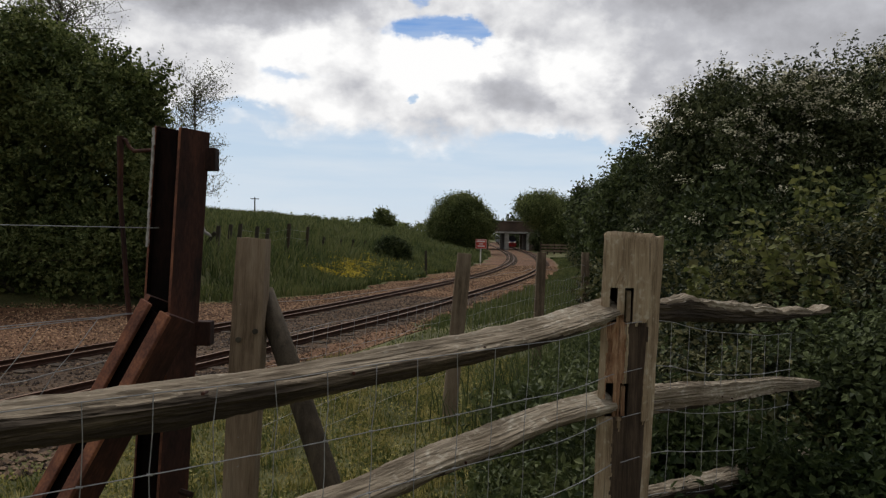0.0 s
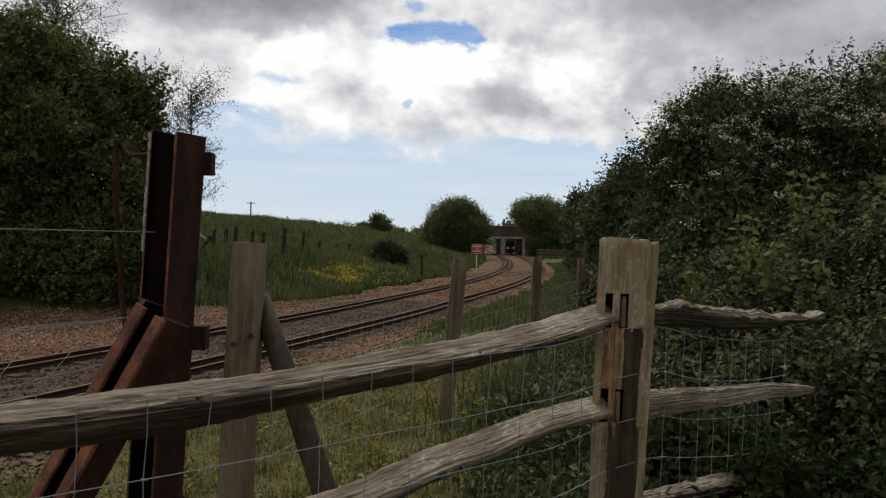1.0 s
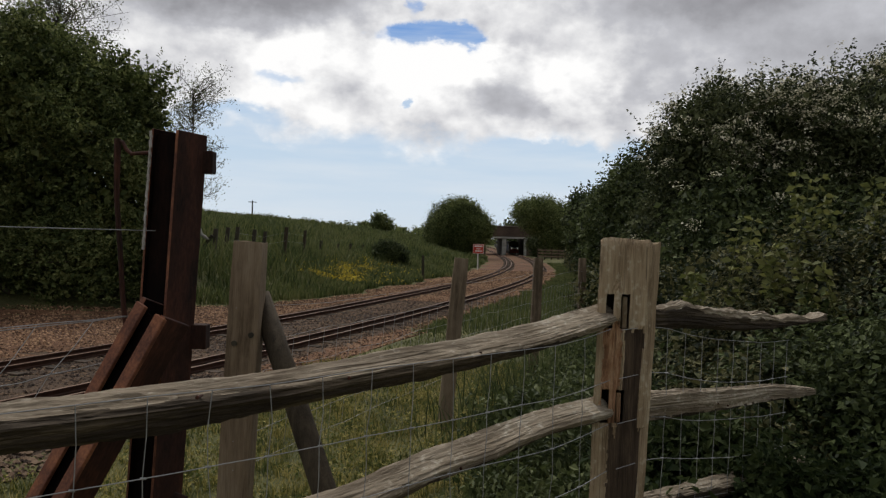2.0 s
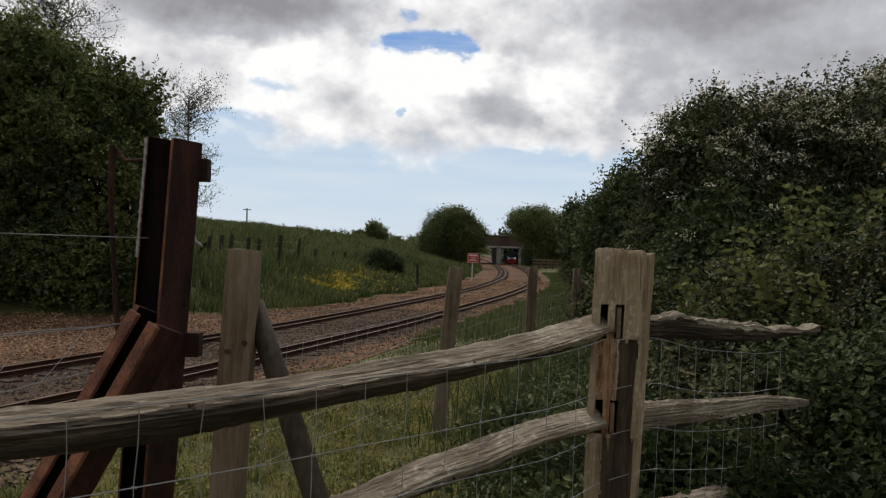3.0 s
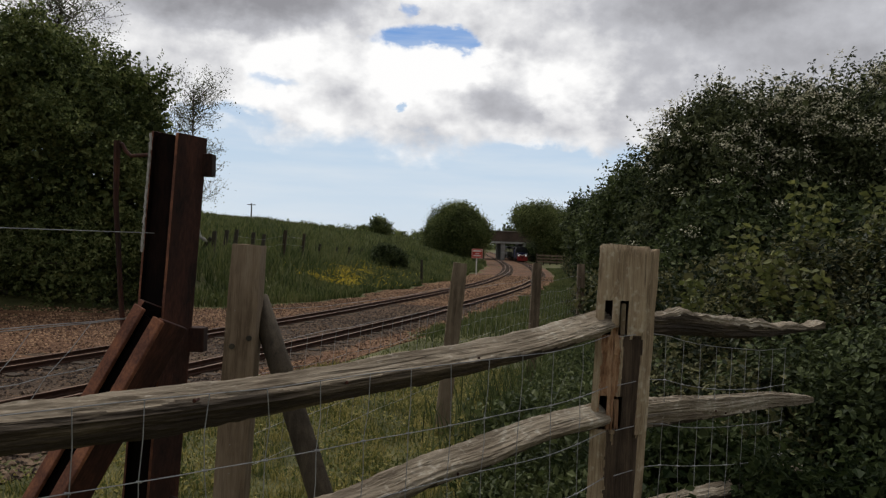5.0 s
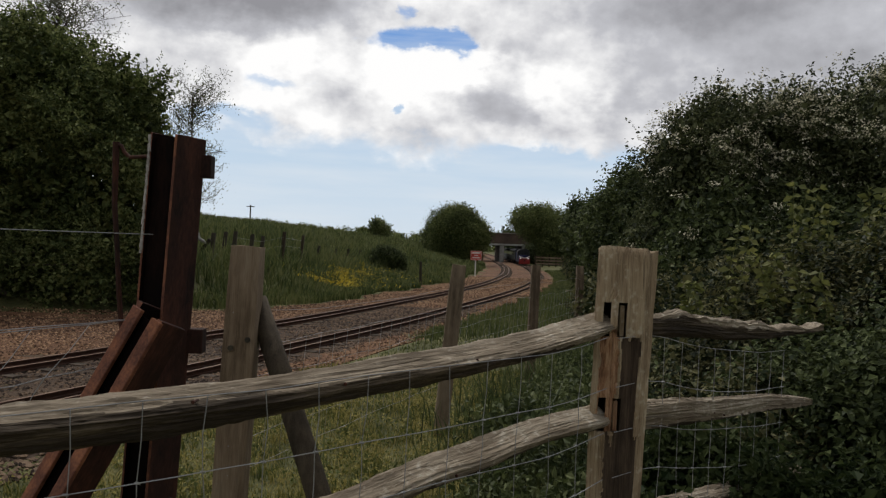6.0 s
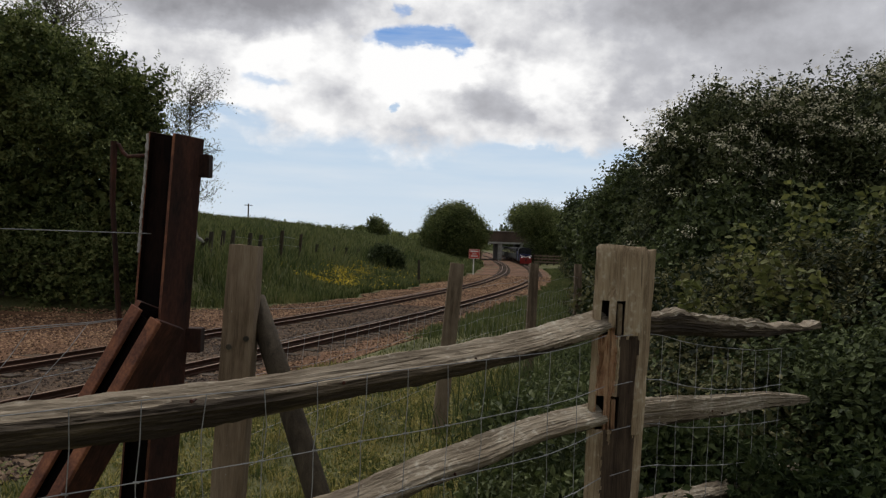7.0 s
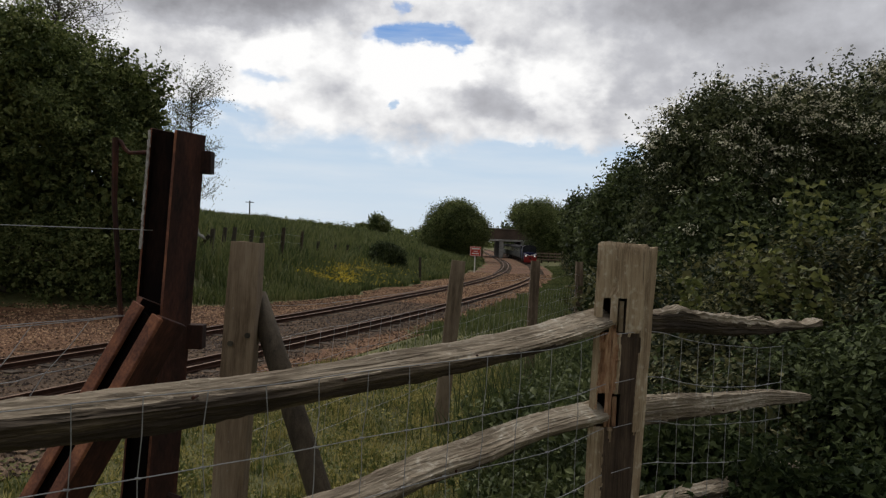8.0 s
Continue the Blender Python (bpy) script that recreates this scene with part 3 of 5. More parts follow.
def split_rail_fence():
    f = thing("split_rail_fence", "weathered split chestnut post-and-rail fence at a corner post", "fence")
    corner_post(f)
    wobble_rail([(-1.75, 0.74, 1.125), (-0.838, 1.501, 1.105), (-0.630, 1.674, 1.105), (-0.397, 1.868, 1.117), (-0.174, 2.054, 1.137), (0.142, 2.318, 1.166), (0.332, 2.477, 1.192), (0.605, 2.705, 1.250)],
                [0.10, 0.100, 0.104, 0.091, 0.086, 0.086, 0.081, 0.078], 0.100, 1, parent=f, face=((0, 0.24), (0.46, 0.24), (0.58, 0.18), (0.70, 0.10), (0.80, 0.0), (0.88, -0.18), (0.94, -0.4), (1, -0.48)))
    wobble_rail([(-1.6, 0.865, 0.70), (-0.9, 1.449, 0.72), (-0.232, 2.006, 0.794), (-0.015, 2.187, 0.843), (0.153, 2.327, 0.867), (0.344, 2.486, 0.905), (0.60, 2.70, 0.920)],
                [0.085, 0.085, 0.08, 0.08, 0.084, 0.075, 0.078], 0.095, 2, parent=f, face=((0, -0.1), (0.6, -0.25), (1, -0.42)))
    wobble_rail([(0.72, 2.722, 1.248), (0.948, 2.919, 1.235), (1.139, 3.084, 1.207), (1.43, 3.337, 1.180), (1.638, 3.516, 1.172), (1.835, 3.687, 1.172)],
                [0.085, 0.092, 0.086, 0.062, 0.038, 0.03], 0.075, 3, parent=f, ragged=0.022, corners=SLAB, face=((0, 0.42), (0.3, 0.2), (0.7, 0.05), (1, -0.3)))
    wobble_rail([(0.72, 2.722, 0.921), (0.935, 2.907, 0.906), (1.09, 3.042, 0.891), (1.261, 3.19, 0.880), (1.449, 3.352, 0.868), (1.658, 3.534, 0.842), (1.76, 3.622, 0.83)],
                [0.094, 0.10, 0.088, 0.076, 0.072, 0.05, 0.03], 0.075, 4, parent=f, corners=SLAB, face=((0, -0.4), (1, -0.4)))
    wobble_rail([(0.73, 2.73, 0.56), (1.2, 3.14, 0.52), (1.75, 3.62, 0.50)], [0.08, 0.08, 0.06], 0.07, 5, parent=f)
    # rusty nails and staples that hold the netting
    for x, y, z in ((-0.522, 1.690, 1.134), (-0.22, 1.955, 1.137), (0.13, 2.255, 1.165), (0.08, 2.215, 0.835), (0.36, 2.46, 0.905), (1.11, 3.012, 0.880), (1.17, 3.065, 0.862)):
        bm = bmesh.new()
        tube(bm, [(x, y + 0.03, z), (x, y - 0.004, z + 0.002)], [0.003, 0.0045], 7)
        part("nail", bm, M["rust"], f)
    return f


split_rail_fence()


def netting(name, label, a, b, z_at, rows, first, step, seed, r=0.0012):
    """Stock netting from a to b: line wires at heights under z_at, knotted stays at each step from the first."""
    t = thing(name, label, "wire netting")
    run = math.dist(a, b)

    def at(s, h):
        j = noise.noise(Vector((s * 4, h * 7, seed)))
        return Vector((a[0] + (b[0] - a[0]) * s / run + 0.006 * j, a[1] + (b[1] - a[1]) * s / run + 0.006 * j,
                       float(np.interp(s, *z_at)) + h + 0.010 * min(1, abs(h) * 9) * noise.noise(Vector((s * 2.3, h * 5, 3 + seed)))))
    for h in rows:
        bm = bmesh.new()
        n = max(6, int(run / 0.05))
        tube(bm, [at(run * i / n, h) for i in range(n + 1)], r * 1.15, 5)
        part("line_wire", bm, M["wire"], t)
    s = first
    while s < run:
        bm = bmesh.new()
        k = []
        slant = 0.03 * (1 + noise.noise(Vector((s * 3, 0, seed))))
        for p, q in zip(rows, rows[1:]):
            k += [at(s + slant * p + 0.010 * noise.noise(Vector((s * 9, p * 3, 1))), p), at(s + slant * p + 0.012 * noise.noise(Vector((s * 9, (p + q) * 4, 2))), (p + q) / 2)]
        k.append(at(s + slant * rows[-1], rows[-1]))
        tube(bm, k, r, 5)
        for h in rows[1:-1]:
            p = at(s + slant * h, h)
            tube(bm, [p - Vector((0.006, 0, 0)), p + Vector((0.006, 0, 0))], r * 2.4, 5)
        part("stay_wire", bm, M["wire"], t)
        s += step
    return t


netting("wire_netting", "galvanised stock netting stapled to the split rails", (-1.20, 1.115), (0.60, 2.64),
        ([0.0, 0.78, 1.07, 1.35, 1.62, 2.07, 2.22, 2.36], [1.144, 1.150, 1.146, 1.157, 1.161, 1.167, 1.182, 1.205]), [0.0, -0.172, -0.332, -0.49, -0.64, -0.78, -0.92], 0.06, 0.1437, 1.0)
netting("wire_netting", "galvanised stock netting on the rails by the brambles", (0.62, 2.59), (1.57, 3.425),
        ([0.0, 0.17, 0.29, 0.39, 0.51, 0.63, 0.76, 0.90, 1.02, 1.27], [1.208, 1.211, 1.197, 1.174, 1.152, 1.136, 1.121, 1.107, 1.094, 1.089]), [0.0, -0.165, -0.32, -0.47, -0.62], 0.29, 0.12, 2.0)


# ---- rusty steel straining post ----
def rusty_post():
    t = thing("steel_straining_post", "rusted steel joist straining post with an angled joist brace", "post")
    frame_m = pose(-0.999, 2.63, -0.3, 0, 2.7, 0) @ pose(0, 0, 0, 0, 0, -31)
    h = 2.143

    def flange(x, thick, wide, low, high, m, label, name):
        """A flange plate whose near edge gets a brighter rust, coloured as if lit."""
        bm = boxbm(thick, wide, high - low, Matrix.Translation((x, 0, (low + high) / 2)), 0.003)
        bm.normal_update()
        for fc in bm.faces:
            # the left flange's inner face is darkened like the shaded recess
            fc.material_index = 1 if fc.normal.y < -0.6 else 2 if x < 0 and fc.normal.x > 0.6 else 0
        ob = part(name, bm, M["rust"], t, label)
        ob.data.materials.append(M["rust_lit"])
        ob.data.materials.append(M["shaded_steel"])
        ob.matrix_basis = m
    flange(-0.062, 0.012, 0.124, 0, h, frame_m, "rust flange with shade coloured onto its inner face", "flange")
    flange(0.062, 0.014, 0.124, 0, h - 0.006, frame_m, "brown rust flange with its edge coloured as lit", "flange")
    ob = part("web", boxbm(0.111, 0.009, h - 0.02, Matrix.Translation((0, -0.042, h / 2 - 0.006))), M["shaded_steel"], t, "rusty web, near-black with the recess shade in its colour")
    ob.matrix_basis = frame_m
    # flaked paint along the edge
    for i in range(24):
        z = 1.745 + 0.395 * i / 24
        bm = boxbm(0.006 + 0.006 * random.random(), 0.006, 0.019 + 0.010 * random.random(), pose(-0.0665 + 0.003 * random.random(), -0.0628, z, 0, random.uniform(-14, 14), 0))
        ob = part("paint_flake", bm, M["flake"], t, "flaking pale paint along the edge")
        ob.matrix_basis = frame_m
    # raking brace: a second joist, leaning against the first
    top_p, low_p = Vector((-0.881, 2.50, 1.245)), Vector((-1.535, 2.31, -0.1))
    axis = (low_p - top_p).normalized()
    ln = (low_p - top_p).length
    across = Vector((0.857, -0.515, 0.0))
    across = (across - axis * across.dot(axis)).normalized()
    deep = axis.cross(across)
    if deep.y < 0:
        deep = -deep
    bm_m = Matrix.Translation(top_p) @ Matrix((across, deep, axis)).transposed().to_4x4()
    flange(-0.064, 0.026, 0.104, 0, ln, bm_m, "orange-rusted brace flange with its edge coloured as lit", "brace_flange")
    flange(0.064, 0.026, 0.104, 0.015, ln, bm_m, "orange-rusted brace flange with its edge coloured as lit", "brace_flange")
    # lips added to widen the brace's edge strips that are coloured as lit
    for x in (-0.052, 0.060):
        ob = part("brace_lip", boxbm(0.052, 0.014, ln - 0.02, Matrix.Translation((x, -0.054, ln / 2 + 0.01)), 0.003), M["rust_lit"], t, "orange rust lip of the brace flange, coloured as lit")
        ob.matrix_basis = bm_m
    ob = part("brace_web", boxbm(0.101, 0.008, ln - 0.04, Matrix.Translation((0, -0.024, ln / 2 + 0.02))), M["shaded_steel"], t, "rusty web, near-black with the recess shade in its colour")
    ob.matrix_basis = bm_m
    # brackets on the far flange
    for x, z, w, tall in ((-0.808, 1.739, 0.045, 0.078), (-0.826, 1.138, 0.064, 0.084)):
        part("bracket", boxbm(w, 0.05, tall, Matrix.Translation((x, 2.66, z)), 0.004), M["rust"], t)
    # hook bolt and hanging rod
    bm = bmesh.new()
    tube(bm, [(-0.985, 2.62, 1.765), (-1.03, 2.63, 1.762), (-1.065, 2.64, 1.760), (-1.085, 2.645, 1.775), (-1.10, 2.65, 1.80), (-1.118, 2.65, 1.803)], 0.007, 8)
    part("hook", bm, M["rust"], t)
    bm = bmesh.new()
    tube(bm, [(-1.118, 2.65, 1.812), (-1.116, 2.65, 1.6), (-1.10, 2.645, 1.45), (-1.085, 2.64, 1.28), (-1.06, 2.63, 1.10)], [0.012, 0.0095, 0.009, 0.009, 0.009], 8)
    part("rod", bm, M["rust"], t, "thin rusted hanging rod")
    bm = bmesh.new()
    tube(bm, [(-0.86, 2.55, 0.62), (-0.815, 2.53, 0.615)], 0.011, 6)
    part("bolt", bm, M["rust"], t)
    return t


rusty_post()


def left_wires():
    t = thing("wire_fence_run", "sagging galvanised fence wires tied to the rusted steel post", "wire fence")

    def run(a, b, sag, r=0.0016, n=18, kink=0.0):
        a, b = Vector(a), Vector(b)
        bm = bmesh.new()
        pts = []
        for i in range(n + 1):
            u = i / n
            p = a.lerp(b, u)
            p.z -= sag * 4 * u * (1 - u) + kink * noise.noise(Vector((u * 9, a.z * 5, 0)))
            pts.append(p)
        tube(bm, pts, r, 5)
        part("line_wire", bm, M["wire"], t)
        return pts
    run((-1.9, 1.2, 1.498), (-0.955, 2.58, 1.499), 0.0)
    p0 = run((-1.9, 1.2, 1.215), (-0.985, 2.58, 1.215), 0.015, kink=0.012)
    run((-1.9, 1.2, 1.222), (-0.985, 2.58, 1.217), 0.010, kink=0.014)
    p1 = run((-1.9, 1.2, 1.02), (-1.03, 2.56, 1.075), 0.03, kink=0.02)
    p2 = run((-1.9, 1.2, 0.86), (-1.06, 2.55, 0.90), 0.03, kink=0.02)
    for k in range(2, 18, 2):
        bm = bmesh.new()
        a, b, c = p0[k], p1[max(k - 1, 0)], p2[max(k - 2, 0)]
        tube(bm, [a, a.lerp(b, 0.5) + Vector((0.006, 0, 0)), b, b.lerp(c, 0.5), c], 0.0013, 5)
        part("stay_wire", bm, M["wire"], t)


left_wires()


# ---- lineside wire fence with timber posts ----
def stake(parent, foot, top, w, d, seed, name="post", label="", material=None):
    m, ln = span(foot, top)
    bm = bmesh.new()
    n = 7
    rings = []
    for i in range(n + 1):
        u = i / n
        g = 1 + 0.05 * noise.noise(Vector((u * 3, seed, 1)))
        corner = [(-1, -1), (-0.75, -1.06), (0.75, -1.06), (1, -1), (1.04, -0.7), (1.04, 0.7), (1, 1), (0.75, 1.05), (-0.75, 1.05), (-1, 1), (-1.04, 0.7), (-1.04, -0.7)]
        rings.append([bm.verts.new((cx * w / 2 * g * (0.93 if i == n else 1), cy * d / 2 * g * (0.93 if i == n else 1), ln * u + 0.006 * noise.noise(Vector((cx * 2, cy * 2, seed))) * (i == n)))
                      for cx, cy in corner])
    for r0, r1 in zip(rings, rings[1:]):
        for k in range(12):
            bm.faces.new((r0[k], r0[(k + 1) % 12], r1[(k + 1) % 12], r1[k]))
    bm.faces.new(rings[-1])
    ob = part(name, bm, material or M["stake_wood"], parent, label)
    ob.matrix_basis = m
    return ob


def lineside_fence():
    t = thing("lineside_fence", "timber-post stock-wire fence between the grass and the track", "fence")
    stake(t, (-0.945, 3.6, -0.1), (-0.886, 3.6, 1.458), 0.142, 0.12, 1, label="square treated straining post with two knots")
    bm = bmesh.new()
    tube(bm, [(-0.862, 3.70, 1.20), (-0.70, 3.56, 0.86), (-0.466, 3.38, 0.33), (-0.33, 3.27, 0.0)], [0.050, 0.053, 0.056, 0.058], 14)
    part("strut", bm, M["strut_wood"], t, "round timber strut leaning on the straining post", True)
    for k, (x, z) in enumerate(((-0.935, 0.99), (-0.858, 1.03))):
        bm = bmesh.new()
        tube(bm, [(x, 3.536, z), (x, 3.526, z)], 0.013, 10)
        part("knot", bm, M["dark_wood"], t)
    posts = [((0.06, 6.06, -0.1), (0.170, 6.06, 1.347)), ((1.06, 8.5, -0.1), (1.09, 8.5, 1.31)), ((2.04, 10.9, -0.2), (2.02, 10.9, 1.27)), ((3.1, 13.4, -0.3), (3.1, 13.4, 1.1)),
             ((4.2, 16.2, -0.4), (4.2, 16.2, 0.95)), ((5.2, 19.0, -0.4), (5.2, 19.0, 0.9))]
    for i, (a, b) in enumerate(posts):
        stake(t, a, b, 0.112 if i == 0 else 0.10, 0.10, 3 + i, material=M["grey_stake"])
    line = [(-0.90, 3.6, 0.0)] + [a for a, b in posts]
    for h in (1.15, 0.98, 0.82, 0.68, 0.54, 0.40):
        bm = bmesh.new()
        pts = []
        for a, b in zip(line, line[1:]):
            for i in range(12):
                u = i / 12
                pts.append((a[0] + (b[0] - a[0]) * u - 0.03, a[1] + (b[1] - a[1]) * u - 0.07,
                            h - 0.10 * u * (1 - u) * (h > 1.1) + 0.02 * noise.noise(Vector((a[1] + u * 6, h * 9, 0))) - 0.16 * max(0, (a[1] - 6) / 13)))
        tube(bm, pts, 0.0012, 5)
        part("line_wire", bm, M["wire"], t)
    for a, b in zip(line[:3], line[1:4]):
        for i in range(1, 17):
            u = i / 17
            bm = bmesh.new()
            x, y = a[0] + (b[0] - a[0]) * u - 0.03, a[1] + (b[1] - a[1]) * u - 0.07
            tube(bm, [(x + 0.02, y, 0.98), (x, y, 0.7), (x - 0.02, y, 0.40)], 0.0010, 4)
            part("stay_wire", bm, M["wire"], t)


lineside_fence()


# ---- meadow fence ----
def meadow_fence():
    t = thing("meadow_fence", "old dark timber posts with slack wire across the meadow", "fence")
    rows = [(-8.59, 29.15, 1.61), (-9.10, 32.65, 1.69), (-8.27, 31.07, 1.71), (-7.93, 32.5, 1.63), (-7.62, 33.1, 1.57), (-6.69, 33.0, 1.78), (-6.34, 35.6, 1.67), (-5.92, 37.75, 1.21), (-5.36, 39.8, 1.05),
            (-4.98, 42.0, 1.05), (-4.67, 45.6, 0.97)]
    for i, (x, y, z) in enumerate(rows):
        g = float(ground_z(x, y)) - 0.1
        stake(t, (x - 0.05, y, g), (x + 0.05, y, z), 0.15 if i < 6 else 0.12, 0.12, 20 + i, material=M["strut_wood"] if i in (5, 6) else M["dark_wood"])
    stake(t, (-9.45, 29.2, 0.4), (-8.65, 29.1, 1.35), 0.14, 0.12, 44, "strut", material=M["dark_wood"])
    for k in (0.25, 0.6):
        bm = bmesh.new()
        tube(bm, [(x, y - 0.08, z - k) for x, y, z in rows[2:7]], 0.004, 4)
        part("line_wire", bm, M["wire"], t)
    # single dark post by the line
    p = thing("marker_post", "single dark timber post beside the track", "post")
    stake(p, (-0.80, 36.5, -0.65), (-0.83, 36.5, 0.65), 0.11, 0.11, 60, material=M["dark_wood"])
    # pale sacking caught on the corner post
    s = bmesh.new()
    tube(s, [(-9.30, 29.0, 1.72), (-9.12, 28.95, 1.66), (-9.06, 28.95, 1.50), (-9.02, 28.95, 1.36), (-8.88, 28.95, 1.28), (-8.76, 28.95, 1.20)], [0.04, 0.06, 0.05, 0.06, 0.07, 0.03], 8)
    ob = link_mesh("plastic_sack", s, M["white_paint"], smooth=True)
    tagged(ob, "torn pale plastic sack caught beside the fence post", "sack")


meadow_fence()


# ---- warning sign ----
def warning_sign():
    t = thing("warning_sign", "red and white warning board on a white post beside the track", "sign", pose(2.43, 50, 0))
    part("post", boxbm(0.075, 0.075, 1.25, Matrix.Translation((0, 0, 0.02)), 0.006), M["sign_white"], t, "white painted post")
    b = part("board", boxbm(0.72, 0.022, 0.62, Matrix.Translation((0.02, -0.05, 0.86)), 0.008), M["sign_red"], t, "red enamel board with a pale border")
    bm = bmesh.new()
    for x, z, sx, sz in ((0.02, 1.145, 0.68, 0.02), (0.02, 0.575, 0.68, 0.02), (-0.31, 0.86, 0.02, 0.59), (0.35, 0.86, 0.02, 0.59)):
        box(bm, sx, 0.006, sz, Matrix.Translation((x, -0.064, z)))
    part("border", bm, M["sign_white"], b)
    for z, sx, sz in ((1.03, 0.52, 0.10), (0.86, 0.26, 0.05), (0.72, 0.46, 0.07)):
        part("lettering", boxbm(sx, 0.006, sz, Matrix.Translation((0.02, -0.064, z))), M["sign_white"], b)


warning_sign()


# ---- bridge ----
def bridge():
    t = thing("railway_bridge", "low brown road bridge with white-edged openings over the tracks", "bridge")
    y0, dp = 99.0, 9.0
    ym = y0 + dp / 2
    part("deck", boxbm(29, dp, 0.45, Matrix.Translation((16.5, ym, 2.05))), M["concrete"], t)
    part("parapet", boxbm(29, 0.35, 1.30, Matrix.Translation((16.5, y0 + 0.15, 2.545)), 0.02), M["brick"], t, "brown brick parapet")
    part("parapet", boxbm(29, 0.35, 0.95, Matrix.Translation((16.5, y0 + dp - 0.15, 2.72)), 0.02), M["brick"], t)
    part("coping", boxbm(29, 0.5, 0.10, Matrix.Translation((16.5, y0 + 0.12, 3.25)), 0.02), M["concrete"], t)
    part("girder", boxbm(5.6, 0.25, 0.24, Matrix.Translation((8.35, y0 - 0.02, 1.77)), 0.02), M["white_paint"], t, "grimy white girder over the openings")
    for y in (y0 + 0.3, y0 + dp - 0.4):
        part("pier", boxbm(0.55, 0.5, 2.4, Matrix.Translation((8.15, y, 0.65)), 0.03), M["white_paint"], t, "white-painted bridge pier")
    part("pier", boxbm(0.5, dp - 1.4, 2.3, Matrix.Translation((8.25, ym, 0.62)), 0.03), M["concrete"], t, "dark concrete pier wall")
    part("abutment", boxbm(5.0, dp - 0.4, 2.5, Matrix.Translation((13.5, ym, 0.6))), M["brick"], t)
    part("abutment", boxbm(3.6, dp - 0.4, 2.5, Matrix.Translation((4.0, ym, 0.6))), M["brick"], t)
    part("quoin", boxbm(0.35, 0.3, 2.3, Matrix.Translation((10.88, y0 + 0.12, 0.6)), 0.02), M["white_paint"], t, "white painted abutment edge")
    part("quoin", boxbm(0.35, 0.3, 2.3, Matrix.Translation((10.88, y0 + dp - 0.1, 0.6)), 0.02), M["white_paint"], t)
    # road embankment beyond
    for x in (46,):
        bm = bmesh.new()
        box(bm, 60, dp, 3.4, Matrix.Translation((x, ym, 0.6)), 0.3)
        link = link_mesh("embankment", bm, M["turf"])
        tagged(link, "grassy road embankment beside the bridge", "embankment", kind="structure")


bridge()


# ---- sky with drifting clouds ----
def cloud_sheet():
    """A far curved sheet of sky; u, v are degrees of bearing and height."""
    m = bpy.data.materials.new("cloudy_sky")
    m.use_nodes = True
    nt = m.node_tree
    nt.nodes.clear()
    L = nt.links.new

    def op(kind, a, b=None, c=None, clamp=False):
        n = nt.nodes.new("ShaderNodeMath")
        n.operation = kind
        n.use_clamp = clamp
        for i, v in enumerate((a, b, c)):
            if v is None:
                continue
            if isinstance(v, (int, float)):
                n.inputs[i].default_value = v
            else:
                L(v, n.inputs[i])
        return n.outputs[0]

    def fbm(scale, sx, sy, detail=6, rough=0.55, seed=0.0):
        mp = nt.nodes.new("ShaderNodeMapping")
        mp.inputs["Scale"].default_value = (sx, sy, 1)
        mp.inputs["Location"].default_value = (seed, seed * 0.7, 0)
        L(uv.outputs["UV"], mp.inputs["Vector"])
        n = nt.nodes.new("ShaderNodeTexNoise")
        n.inputs["Scale"].default_value = scale
        n.inputs["Detail"].default_value = detail
        n.inputs["Roughness"].default_value = rough
        L(mp.outputs["Vector"], n.inputs["Vector"])
        return n.outputs["Fac"]

    uv = nt.nodes.new("ShaderNodeUVMap")
    sep = nt.nodes.new("ShaderNodeSeparateXYZ")
    L(uv.outputs["UV"], sep.inputs["Vector"])
    wob1 = fbm(0.16, 1, 1.5, 5, 0.6, 3.0)
    wob2 = fbm(0.16, 1, 1.5, 5, 0.6, 47.0)
    U = op("ADD", sep.outputs["X"], op("MULTIPLY_ADD", wob1, 9.0, -4.5))
    V = op("ADD", sep.outputs["Y"], op("MULTIPLY_ADD", wob2, 5.0, -2.5))

    def blob(a, b, ra, rb):
        du = op("MULTIPLY", op("SUBTRACT", U, a), 1 / ra)
        dv = op("MULTIPLY", op("SUBTRACT", V, b), 1 / rb)
        r2 = op("ADD", op("MULTIPLY", du, du), op("MULTIPLY", dv, dv))
        return op("POWER", 2.718, op("MULTIPLY", r2, -1.0))

    def total(rows):
        acc = None
        for w, *r in rows:
            t = op("MULTIPLY", blob(*r), w)
            acc = t if acc is None else op("ADD", acc, t)
        return acc
    # clear blue holes in the cloud
    holes = total([(1.1, -1.5, 14.65, 3.3, 1.05), (0.8, 0.8, 14.6, 2.0, 0.9), (0.6, -2.7, 17.1, 0.8, 0.9), (0.6, -11.4, 11.0, 2.6, 0.7), (0.75, -2.5, 9.9, 0.6, 0.55), (0.75, -15.0, 8.8, 4.0, 0.9),
                   (0.6, -17.5, 6.9, 5.0, 0.7), (0.6, 9.5, 6.4, 5.0, 0.7)])
